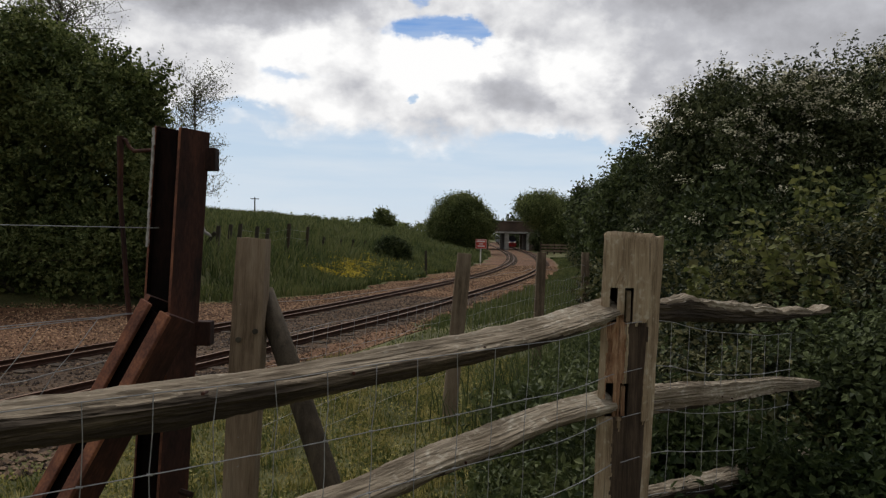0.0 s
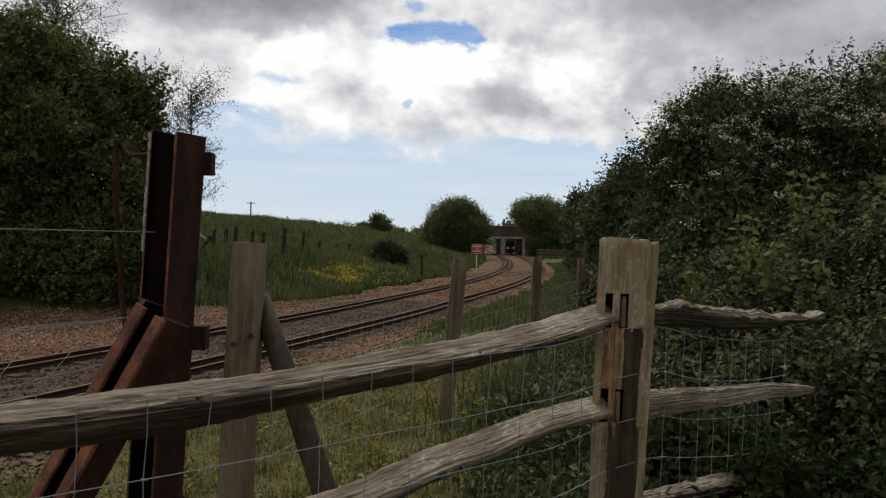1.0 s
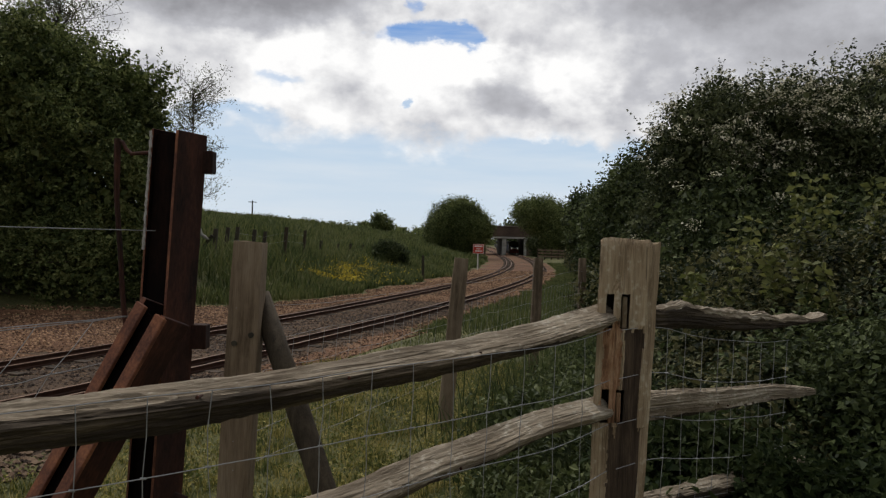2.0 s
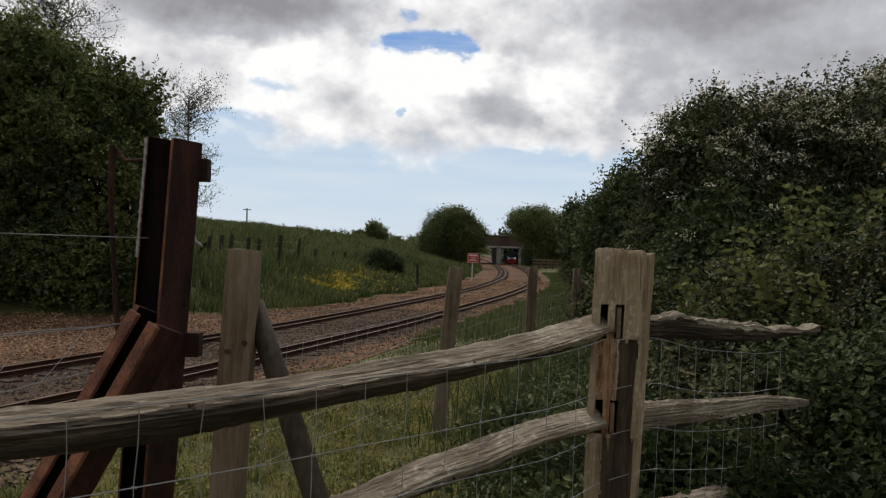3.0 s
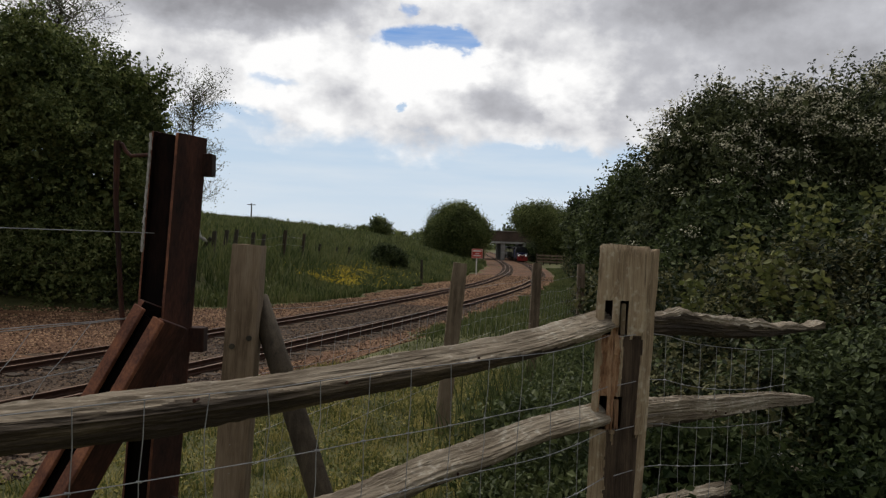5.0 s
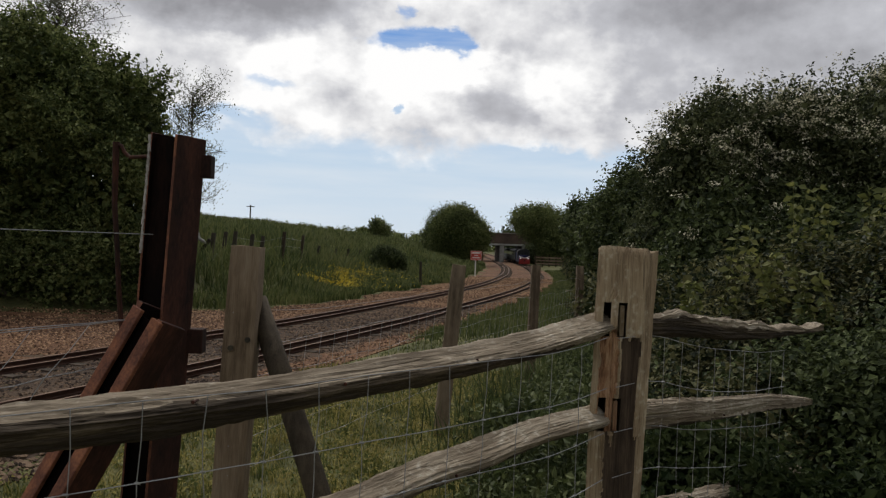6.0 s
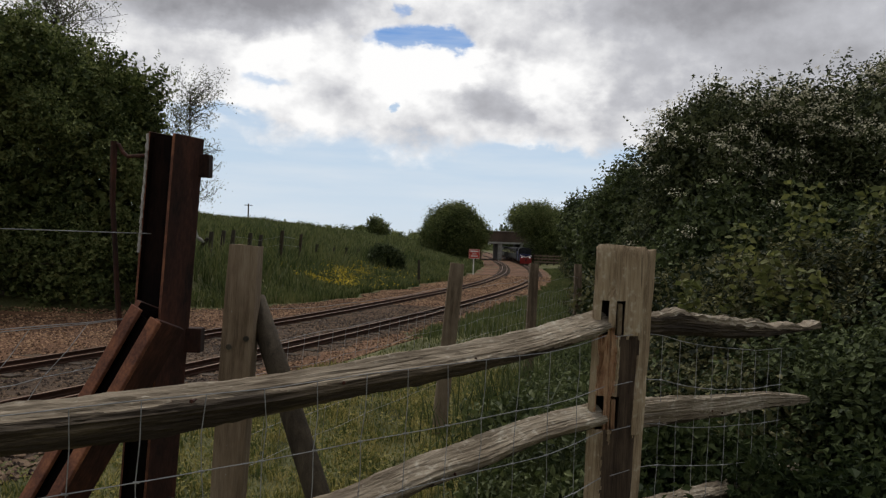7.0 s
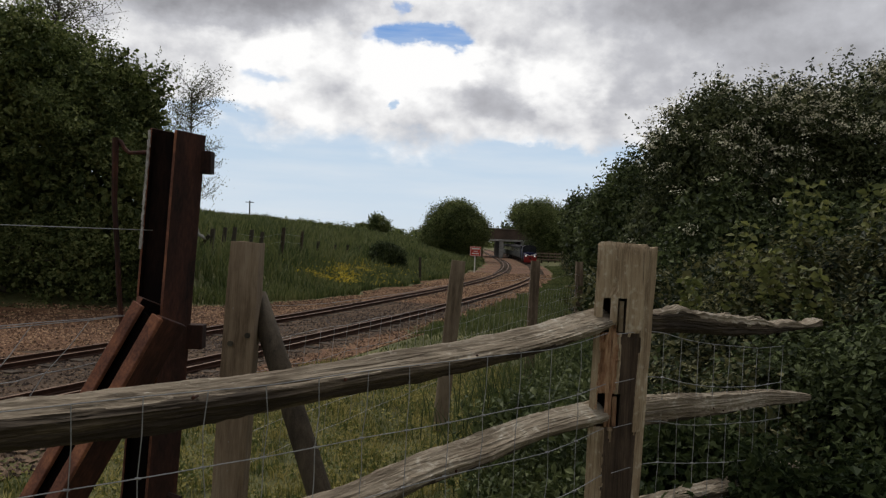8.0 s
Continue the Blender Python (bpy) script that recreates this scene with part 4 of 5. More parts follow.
    # grey bellies and white heads
    grey = total([(1.15, -17.0, 16.8, 8.5, 2.6), (0.45, -9.0, 17.0, 4.5, 1.6), (0.40, -7.0, 11.2, 2.4, 1.5), (0.50, 4.6, 10.8, 3.0, 1.6), (0.46, 6.5, 9.2, 3.0, 1.4), (0.62, 13.5, 10.6, 2.8, 2.4),
                  (0.95, 20.0, 17.0, 11.0, 2.2), (0.35, 6.0, 14.2, 3.0, 1.0), (0.40, -20.5, 10.5, 3.2, 2.0), (0.25, -2.0, 7.6, 6.0, 0.8), (0.30, 14.0, 13.8, 5.0, 1.0), (0.75, 26.0, 13.0, 7.0, 3.0)])
    white = total([(0.50, -2.0, 12.2, 6.0, 1.6), (0.45, 2.5, 12.8, 3.4, 1.2), (0.30, -12.0, 13.2, 4.5, 1.2), (0.30, 9.8, 11.6, 1.8, 2.2), (0.25, -12.5, 9.8, 2.5, 1.0), (0.2, 27.0, 15.5, 3.0, 1.5)])
    puff = fbm(0.30, 1, 1.3, 8, 0.52, 11.0)
    soft = fbm(0.10, 1, 1.8, 6, 0.55, 23.0)
    cover = op("MULTIPLY_ADD", op("SUBTRACT", V, 6.3), 0.42, 0.10)
    cover = op("ADD", cover, op("MULTIPLY_ADD", puff, 1.4, -0.75))
    cover = op("MINIMUM", cover, 1.25)
    cover = op("SUBTRACT", cover, op("MULTIPLY", holes, 1.6))
    cmask = nt.nodes.new("ShaderNodeMapRange")
    cmask.interpolation_type = "SMOOTHSTEP"
    cmask.inputs["From Min"].default_value = 0.0
    cmask.inputs["From Max"].default_value = 0.85
    L(cover, cmask.inputs["Value"])
    # streaks of thin high cloud low down
    streak = fbm(0.12, 0.5, 4.0, 5, 0.55, 71.0)
    thin = nt.nodes.new("ShaderNodeMapRange")
    thin.inputs["From Min"].default_value = 0.40
    thin.inputs["From Max"].default_value = 0.75
    thin.inputs["To Max"].default_value = 0.75
    L(streak, thin.inputs["Value"])
    fine = fbm(0.8, 1, 1.2, 6, 0.55, 5.0)
    bright = op("MULTIPLY_ADD", puff, 1.10, 0.32)
    bright = op("ADD", bright, op("MULTIPLY_ADD", fine, 0.22, -0.11))
    bright = op("ADD", bright, op("MULTIPLY_ADD", soft, 0.40, -0.20))
    bright = op("SUBTRACT", bright, op("MULTIPLY", grey, op("MULTIPLY_ADD", puff, 0.7, 0.36)))
    bright = op("ADD", bright, op("MULTIPLY", white, 0.8))
    bright = op("MAXIMUM", op("MINIMUM", bright, 1.05), 0.0)
    ccol = nt.nodes.new("ShaderNodeValToRGB")
    els = ccol.color_ramp.elements
    els[0].position, els[0].color = 0.10, (0.295, 0.295, 0.318, 1)
    els[1].position, els[1].color = 1.0, (1.0, 0.995, 0.99, 1)
    e = els.new(0.55)
    e.color = (0.53, 0.535, 0.57, 1)
    L(bright, ccol.inputs["Fac"])
    blue = nt.nodes.new("ShaderNodeValToRGB")
    els = blue.color_ramp.elements
    els[0].position, els[0].color = 0.0, (0.66, 0.73, 0.80, 1)
    els[1].position, els[1].color = 0.75, (0.16, 0.33, 0.68, 1)
    for p, c in ((0.10, (0.62, 0.72, 0.82, 1)), (0.30, (0.54, 0.67, 0.81, 1)), (0.50, (0.38, 0.55, 0.78, 1))):
        e = els.new(p)
        e.color = c
    L(op("MULTIPLY", sep.outputs["Y"], 0.05), blue.inputs["Fac"])
    m1 = nt.nodes.new("ShaderNodeMix")
    m1.data_type = "RGBA"
    m1.inputs["B"].default_value = (0.72, 0.78, 0.84, 1)
    L(thin.outputs["Result"], m1.inputs["Factor"])
    L(blue.outputs["Color"], m1.inputs["A"])
    m2 = nt.nodes.new("ShaderNodeMix")
    m2.data_type = "RGBA"
    L(cmask.outputs["Result"], m2.inputs["Factor"])
    L(m1.outputs["Result"], m2.inputs["A"])
    L(ccol.outputs["Color"], m2.inputs["B"])
    em = nt.nodes.new("ShaderNodeEmission")
    L(m2.outputs["Result"], em.inputs["Color"])
    out = nt.nodes.new("ShaderNodeOutputMaterial")
    L(em.outputs["Emission"], out.inputs["Surface"])
    bm = bmesh.new()
    lay = bm.loops.layers.uv.new("UVMap")
    R = 4200.0
    azs, els = np.linspace(-52, 52, 53), np.linspace(-4, 30, 18)
    grid = [[bm.verts.new((R * math.sin(radians(a)) * math.cos(radians(h)), R * math.cos(radians(a)) * math.cos(radians(h)), 1.5 + R * math.sin(radians(h)))) for a in azs] for h in els]
    for i in range(len(els) - 1):
        for j in range(len(azs) - 1):
            f = bm.faces.new((grid[i][j], grid[i][j + 1], grid[i + 1][j + 1], grid[i + 1][j]))
            for lp, (p, q) in zip(f.loops, ((i, j), (i, j + 1), (i + 1, j + 1), (i + 1, j))):
                lp[lay].uv = (azs[q], els[p])
    ob = link_mesh("backdrop_sky", bm, m)
    tagged(ob, "broken white and grey cloud over pale blue sky", "sky", kind="structure")
    return ob


sky_sheet = cloud_sheet()


# ---- plants ----
def unit(n):
    v = rng.normal(size=(n, 3))
    return v / np.linalg.norm(v, axis=1, keepdims=True)


def leaves_at(centres, outward, length, width=0.55, lift=0.3, oval=False):
    """Folded pointed leaves at the centres, four-cornered or oval. Returns vertices and faces."""
    n = len(centres)
    nor = outward * 0.6 + unit(n) * 0.9 + np.array([0, 0, lift])
    nor /= np.linalg.norm(nor, axis=1, keepdims=True)
    t = np.cross(nor, unit(n))
    t /= np.linalg.norm(t, axis=1, keepdims=True) + 1e-9
    s = np.cross(nor, t)
    ln = (length * (0.6 + 0.7 * rng.random(n)))[:, None]
    w = ln * width * 0.5
    a, b = centres - t * ln * 0.5, centres + t * ln * 0.5 - nor * ln * 0.15
    c, d = centres + s * w + nor * w * 0.35, centres - s * w + nor * w * 0.35
    if oval:
        m = nor * w * 0.28
        c1, c2 = centres - t * ln * 0.27 + s * w * 0.85 + m, centres + t * ln * 0.14 + s * w * 0.95 + m
        d1, d2 = centres - t * ln * 0.27 - s * w * 0.85 + m, centres + t * ln * 0.14 - s * w * 0.95 + m
        V = np.stack([a, c1, c2, b, d2, d1], 1).reshape(-1, 3)
        k = (np.arange(n) * 6)[:, None]
        return V, np.concatenate([np.concatenate([k, k + i, k + i + 1], 1) for i in (1, 2, 3, 4)])
    V = np.stack([a, c, b, d], 1).reshape(-1, 3)
    k = (np.arange(n) * 4)[:, None]
    F1 = np.concatenate([k, k + 1, k + 2], 1)
    F2 = np.concatenate([k, k + 2, k + 3], 1)
    return V, np.concatenate([F1, F2])


def crown_points(lobes, clusters, per, spread, rough=0.22, deep=0.35, floor=-9, flat=1.0, relief=0.22, crowd=16):
    """Clumped points on the skins of overlapping lobes, with the way outward."""
    lob = np.array(lobes, float)
    area = (lob[:, 3] * lob[:, 4] + lob[:, 3] * lob[:, 5] + lob[:, 4] * lob[:, 5])
    pick = rng.choice(len(lob), clusters, p=area / area.sum())
    # clusters gather on boughs, with gaps between
    boughs = max(6, clusters // crowd)
    bd, bp = unit(boughs), rng.choice(len(lob), boughs, p=area / area.sum())
    br = 0.55 - np.abs(rng.normal(size=boughs))
    own = rng.integers(0, boughs, clusters)
    pick = np.where(rng.random(clusters) < 0.8, bp[own], pick)
    d = bd[own] + rng.normal(size=(clusters, 3)) * 0.13
    d /= np.linalg.norm(d, axis=1, keepdims=True)
    stray = rng.random(clusters) < 0.2
    d = np.where(stray[:, None], unit(clusters), d)
    f = d * 3.1 + pick[:, None] * 1.7
    bump = np.sin(f[:, 0] * 1.7 + 2 * np.sin(f[:, 1])) * np.sin(f[:, 1] * 2.1 + f[:, 2]) + 0.6 * np.sin(f[:, 2] * 4.3 + f[:, 0] * 3.7)
    r = (1 + rough * 0.6 * bump) * (1 - deep * rng.random(clusters) ** 1.8) + rough * 0.22 * np.maximum(0, rng.normal(size=clusters) - 0.8)
    r = r + rough * relief * br[own] * ~stray
    c = lob[pick, :3] + d * lob[pick, 3:6] * r[:, None]
    keep = c[:, 2] > floor
    for i, l in enumerate(lob):
        q = np.linalg.norm((c - l[:3]) / l[3:6], axis=1)
        keep &= ~((q < 0.62) & (pick != i))
    c, d = c[keep], d[keep]
    n = len(c)
    p = np.repeat(c, per, 0) + rng.normal(size=(n * per, 3)) * spread * np.array([1, 1, flat])
    return p, np.repeat(d, per, 0)


def crown(name, parent, lobes, clusters, per, spread, leaf, material, label="", rough=0.22, deep=0.35, floor=-9, core=1.5, lift=0.3, shoots=0.06, relief=0.22, crowd=16, flowers=None, oval=False):
    p, d = crown_points(lobes, clusters, per, spread, rough, deep, floor, 1.0, relief, crowd)
    if flowers:
        blossom_on(parent, p, d, *flowers)
    # leafy shoots that break the outline
    q, e = crown_points(lobes, int(clusters * shoots * 2), 1, 0.0, rough, 0.08, floor)
    ok = e[:, 2] > -0.1
    q, e = q[ok], e[ok]
    way = e * 0.6 + np.array([0, 0, 0.55]) + rng.normal(size=e.shape) * 0.3
    far = spread * (1.2 + 2.6 * rng.random(len(q)) ** 2)
    steps = 14
    u = np.tile(np.linspace(0, 1, steps), len(q))
    ps = np.repeat(q, steps, 0) + np.repeat(way * far[:, None], steps, 0) * u[:, None] + rng.normal(size=(len(q) * steps, 3)) * spread * 0.32 * (1.25 - u)[:, None]
    p, d = np.concatenate([p, ps]), np.concatenate([d, np.repeat(e, steps, 0)])
    V, Fc = leaves_at(p, d, leaf, 0.62 if oval else 0.55, lift, oval)
    if core:
        # bigger leaves deep inside close the crown
        inner = [(l[0], l[1], l[2], l[3] * 0.80, l[4] * 0.80, l[5] * 0.80) for l in lobes]
        p2, d2 = crown_points(inner, max(300, int(clusters * 0.8)), 6, spread * 1.5, rough * 0.5, 0.3, floor)
        V2, F2 = leaves_at(p2, d2, leaf * core, 0.8)
        Fc = np.concatenate([Fc, F2 + len(V)])
        V = np.concatenate([V, V2])
    return stuff(name, V.tolist(), Fc.tolist(), material, label, "", parent)


def blossom_on(parent, p, d, count, per, spread, size, label, low, gather):
    """Flower heads that sit on the outer leaves, gathered in drifts along the boughs."""
    drift = np.sin(p[:, 0] * gather + 2 * np.sin(p[:, 2] * gather * 0.8)) * np.sin(p[:, 2] * gather * 1.3 + p[:, 1] * 0.8)
    ok = np.nonzero((d[:, 2] > -0.35) & (p[:, 2] > low + 0.6 * rng.random(len(p))) & (drift > 0.25 - 0.9 * rng.random(len(p)) ** 2))[0]
    ok = rng.choice(ok, min(count, len(ok)), replace=False)
    c = p[ok] + d[ok] * 0.05 + np.array([0, -0.03, 0.04])
    q = np.repeat(c, per, 0) + rng.normal(size=(len(c) * per, 3)) * spread * np.array([1.2, 1.2, 0.6])
    V, Fc = leaves_at(q, np.repeat(d[ok], per, 0) + np.array([0, 0, 0.5]), size, 0.9, 0.5)
    return stuff("blossom", V.tolist(), Fc.tolist(), M["blossom"], label, "", parent)


def trunk(parent, foot, top, r, limbs, seed):
    rr = random.Random(seed)
    bm = bmesh.new()
    foot, top = Vector(foot), Vector(top)
    pts = [foot.lerp(top, i / 6) + Vector((rr.uniform(-1, 1), rr.uniform(-1, 1), 0)) * r * 0.6 * (i > 0) for i in range(7)]
    tube(bm, pts, [r * (1.25 - 0.95 * i / 6) for i in range(7)], 9)
    for tip in limbs:
        tip = Vector(tip)
        u = rr.uniform(0.3, 0.85)
        a = foot.lerp(top, u)
        mid = a.lerp(tip, 0.5) + Vector((rr.uniform(-0.2, 0.2), rr.uniform(-0.2, 0.2), rr.uniform(0, 0.25)))
        tube(bm, [a, mid, tip], [r * 0.5, r * 0.3, r * 0.06], 6)
    return part("trunk", bm, M["bark"], parent, "", True)


def tree(name, label, lobes, foot, r, clusters, per, spread, leaf, material, seed, category="tree", **kw):
    t = thing(name, label, category)
    z = float(ground_z(foot[0], foot[1])) - 0.1
    big = max(lobes, key=lambda l: l[2])
    trunk(t, (foot[0], foot[1], z), (big[0], big[1], big[2] + big[5] * 0.4), r, [(l[0], l[1], l[2] + l[5] * 0.3) for l in lobes], seed)
    crown("crown", t, lobes, clusters, per, spread, leaf, material, floor=z + 0.05, **kw)
    return t


LEFT = [(-10.4, 20.5, 3.3, 2.9, 2.4, 3.1), (-8.6, 20, 2.2, 1.5, 1.7, 2.5), (-13.2, 20, 3.4, 2.6, 2.4, 3.4), (-16.5, 19.5, 3.0, 2.6, 2.4, 3.2), (-8.9, 20.3, 4.5, 1.5, 1.5, 1.5), (-11.2, 20, 5.5, 1.9, 1.8, 1.6), (-13.8, 20, 5.6, 2.0, 2.0, 1.7)]
tree("broadleaf_tree", "dense dark-green broadleaf tree beside the track", LEFT, (-10.2, 20.4), 0.2, 9500, 18, 0.12, 0.11, M["leaf"], 1, rough=0.28, core=2.0, relief=0.55, crowd=24, shoots=0.09)
tree("lineside_bush", "low dark-green bush under the tree at the ballast edge", [(-9.3, 18.6, 0.5, 1.7, 0.8, 1.3), (-11.6, 17.4, 0.6, 1.8, 0.9, 1.4), (-14.0, 15.5, 0.6, 2.2, 1.2, 1.5), (-7.6, 19.6, 0.4, 0.7, 0.7, 1.0)],
     (-10, 18.3), 0.06, 2200, 20, 0.13, 0.09, M["leaf"], 2, category="bush", relief=0.4)


def sparse_tree(name, label, foot, top, spread_x, seed, n_branch, material):
    t = thing(name, label, "tree")
    rr = random.Random(seed)
    bm = bmesh.new()
    foot, top = Vector(foot), Vector(top)
    tube(bm, [foot, foot.lerp(top, 0.5) + Vector((0.1, 0, 0)), top], [0.07, 0.045, 0.012], 8)
    tips = []
    for i in range(n_branch):
        u = rr.uniform(0.35, 1.0)
        a = foot.lerp(top, u)
        w = spread_x * (1.15 - 0.5 * u)
        b = a + Vector((rr.uniform(-1, 1) * w, rr.uniform(-0.8, 0.8) * w, rr.uniform(0.1, 0.9)))
        mid = a.lerp(b, 0.5) + Vector((0, 0, rr.uniform(-0.1, 0.15)))
        tube(bm, [a, mid, b], [0.016, 0.010, 0.004], 5)
        for _ in range(4):
            s = a.lerp(b, rr.uniform(0.4, 1.0))
            e = s + Vector((rr.uniform(-0.4, 0.4), rr.uniform(-0.4, 0.4), rr.uniform(-0.1, 0.5)))
            tube(bm, [s, e], [0.008, 0.003], 4)
            tips += [s.lerp(e, k) for k in (0.3, 0.6, 0.8, 1.0)]
    part("trunk", bm, M["bark"], t, "", True)
    c = np.array([tuple(v) for v in tips])
    p = np.repeat(c, 5, 0) + rng.normal(size=(len(c) * 5, 3)) * 0.13
    V, Fc = leaves_at(p, unit(len(p)), 0.066)
    stuff("crown", V.tolist(), Fc.tolist(), material, "", "", t)


sparse_tree("sapling", "thin grey-green sapling with open twiggy branches", (-8.6, 26, 0), (-8.5, 26, 6.3), 1.5, 3, 80, M["leaf_grey"])
sparse_tree("sapling", "tall thin sapling rising behind the broadleaf tree", (-11.9, 23, 0), (-11.6, 23, 8.3), 2.6, 5, 230, M["leaf_grey"])

HAW = [(5.78, 13.8, 2.72, 1.92, 1.6, 1.78), (7.9, 13.2, 3.0, 2.05, 1.8, 1.85), (4.8, 14.5, 1.5, 1.2, 1.4, 1.35), (6.8, 15.0, 1.2, 2.2, 1.1, 1.4), (9.8, 13.0, 2.9, 1.9, 1.8, 1.75), (9.2, 15.0, 1.2, 2.2, 1.1, 1.4), (6.9, 14.2, 3.3, 1.2, 1.2, 1.1), (4.8, 13.7, 3.15, 1.0, 1.0, 1.1)]
tree("hawthorn_tree", "spreading hawthorn covered in white may blossom", HAW, (6.4, 14.0), 0.16, 12500, 17, 0.10, 0.072, M["leaf_hawthorn"], 7,
     flowers=(6500, 9, 0.034, 0.036, "drifts of white may blossom", 2.5, 2.6), rough=0.22, relief=0.5, crowd=22, shoots=0.07, core=1.8)
tree("elder_bush", "dark-green elder bush with flat white flower heads", [(4.6, 12.2, 0.7, 1.3, 1.0, 1.2), (5.9, 11.6, 0.5, 1.2, 1.0, 1.2), (4.25, 14.2, 0.6, 0.9, 1.2, 1.2), (4.75, 12.5, 1.45, 1.1, 0.9, 1.15), (6.1, 12.0, 1.3, 1.2, 0.9, 1.15)], (4.9, 12.2), 0.06, 3800, 20, 0.13, 0.085,
     M["leaf_dark"], 8, flowers=(60, 26, 0.06, 0.04, "flat white flower heads", 0.9, 1.5), category="bush", relief=0.5)
tree("lineside_tree", "dark dense hedge tree along the near side of the line", [(6.9, 24, 1.9, 1.7, 2.2, 2.7), (8.2, 21, 1.9, 2.0, 2.2, 2.6), (5.95, 25.2, 1.75, 1.1, 1.8, 1.75)], (7.4, 23), 0.14, 4000, 18, 0.18, 0.14, M["leaf_dark"], 9)
tree("lineside_tree", "dark dense hedge tree along the near side of the line", [(9.0, 40, 1.5, 2.0, 3.0, 2.4), (8.7, 44, 2.6, 1.5, 2.5, 1.8), (10.3, 34, 1.7, 2.2, 3.0, 2.9), (8.6, 33, 0.8, 1.3, 2.2, 1.9)], (9.6, 37), 0.16, 3300, 16, 0.22, 0.19, M["leaf_dark"], 10)
tree("lineside_tree", "grey-green willow overhanging the bridge", [(11.3, 88, 4.4, 2.4, 2.5, 2.1), (13.4, 87, 2.9, 2.4, 3, 3.0), (9.9, 90, 4.7, 1.6, 1.6, 1.4)], (13, 87.5), 0.2, 3800, 18, 0.26, 0.13, M["leaf"], 11, shoots=0.02, rough=0.28, core=1.7, relief=0.6)
tree("lineside_tree", "dark dense hedge tree along the near side of the line", [(15.0, 68, 2.9, 2.7, 4, 3.4)], (15, 68), 0.2, 1500, 18, 0.26, 0.15, M["leaf_dark"], 27, shoots=0.02)
tree("lineside_tree", "rounded dark-green tree beside the far track", [(1.6, 77, 2.6, 3.0, 2.6, 2.7), (3.2, 77, 2.4, 1.8, 2.0, 2.0), (0.2, 78, 2.0, 1.9, 2, 1.9), (1.7, 77, 4.0, 1.8, 1.8, 1.4)], (1.9, 77), 0.18, 4800, 18, 0.24, 0.13, M["leaf"], 12, shoots=0.02, rough=0.22, core=1.9, relief=0.5)
tree("meadow_bush", "small round dark-green bush in the meadow grass", [(-2.85, 41, 0.55, 0.85, 0.7, 0.72), (-2.35, 41, 0.45, 0.6, 0.6, 0.6)], (-2.7, 41), 0.04, 600, 20, 0.09, 0.09, M["leaf_dark"], 13, category="bush")
tree("skyline_bush", "single rounded bush on the meadow skyline", [(-9.6, 120, 3.5, 1.5, 1.5, 1.4), (-8.6, 120, 3.2, 1.0, 1.0, 0.9)], (-9.4, 120), 0.08, 260, 14, 0.25, 0.22, M["leaf"], 14, category="bush")

# added trees: darken the view under the bridge; a hidden low canopy shades the line
tree("lineside_tree", "added trees beyond the bridge, with an unseen canopy to shade the line", [(15.5, 142, 1.6, 2.9, 4, 3.0), (18.5, 135, 2.0, 3, 4, 3.4), (14.6, 160, 1.6, 1.9, 4, 2.8), (10.8, 117, 2.65, 2.6, 5.5, 0.65), (13.2, 128, 1.0, 1.7, 4, 2.2)], (16, 140), 0.2, 1200, 14, 0.35, 0.3, M["leaf_dark"], 15, core=1.9)
tree("verge_bush", "green bramble bank between the track and the hedge trees", [(5.0, 20, 0.0, 1.0, 2.6, 0.9), (4.1, 17.0, 0.0, 0.8, 1.8, 0.8), (6.8, 27, 0.0, 1.1, 3.2, 1.0), (9.2, 45, 0.1, 1.4, 5, 1.2), (10.8, 56, 0.1, 1.5, 4, 1.2)], (6.0, 24), 0.04, 2600, 16, 0.15, 0.12,
     M["bramble"], 24, category="bush", rough=0.3, relief=0.4)
tree("lineside_tree", "dark ivy-covered bush against the bridge abutment", [(12.3, 94, 0.9, 1.5, 2.0, 1.9), (13.6, 92, 1.6, 1.8, 2.0, 2.4)], (12.8, 93), 0.1, 1300, 16, 0.24, 0.14, M["leaf_dark"], 26, shoots=0.02)
# brambles and nettles round the corner post
bramble = tree("bramble_bush", "sprawling bramble bush with pale young leaves over the fence", [(2.9, 5.4, 0.66, 0.9, 1.0, 0.92), (2.0, 5.5, 0.32, 0.65, 0.9, 0.65), (3.35, 4.5, 0.82, 0.85, 0.8, 1.08), (1.75, 4.3, 0.2, 0.5, 0.5, 0.58)], (2.6, 4.9), 0.02, 7800, 15, 0.065, 0.041, M["bramble"], 21, category="bush", rough=0.22, core=1.3, relief=0.9, crowd=26, lift=0.7, shoots=0.12, oval=True)


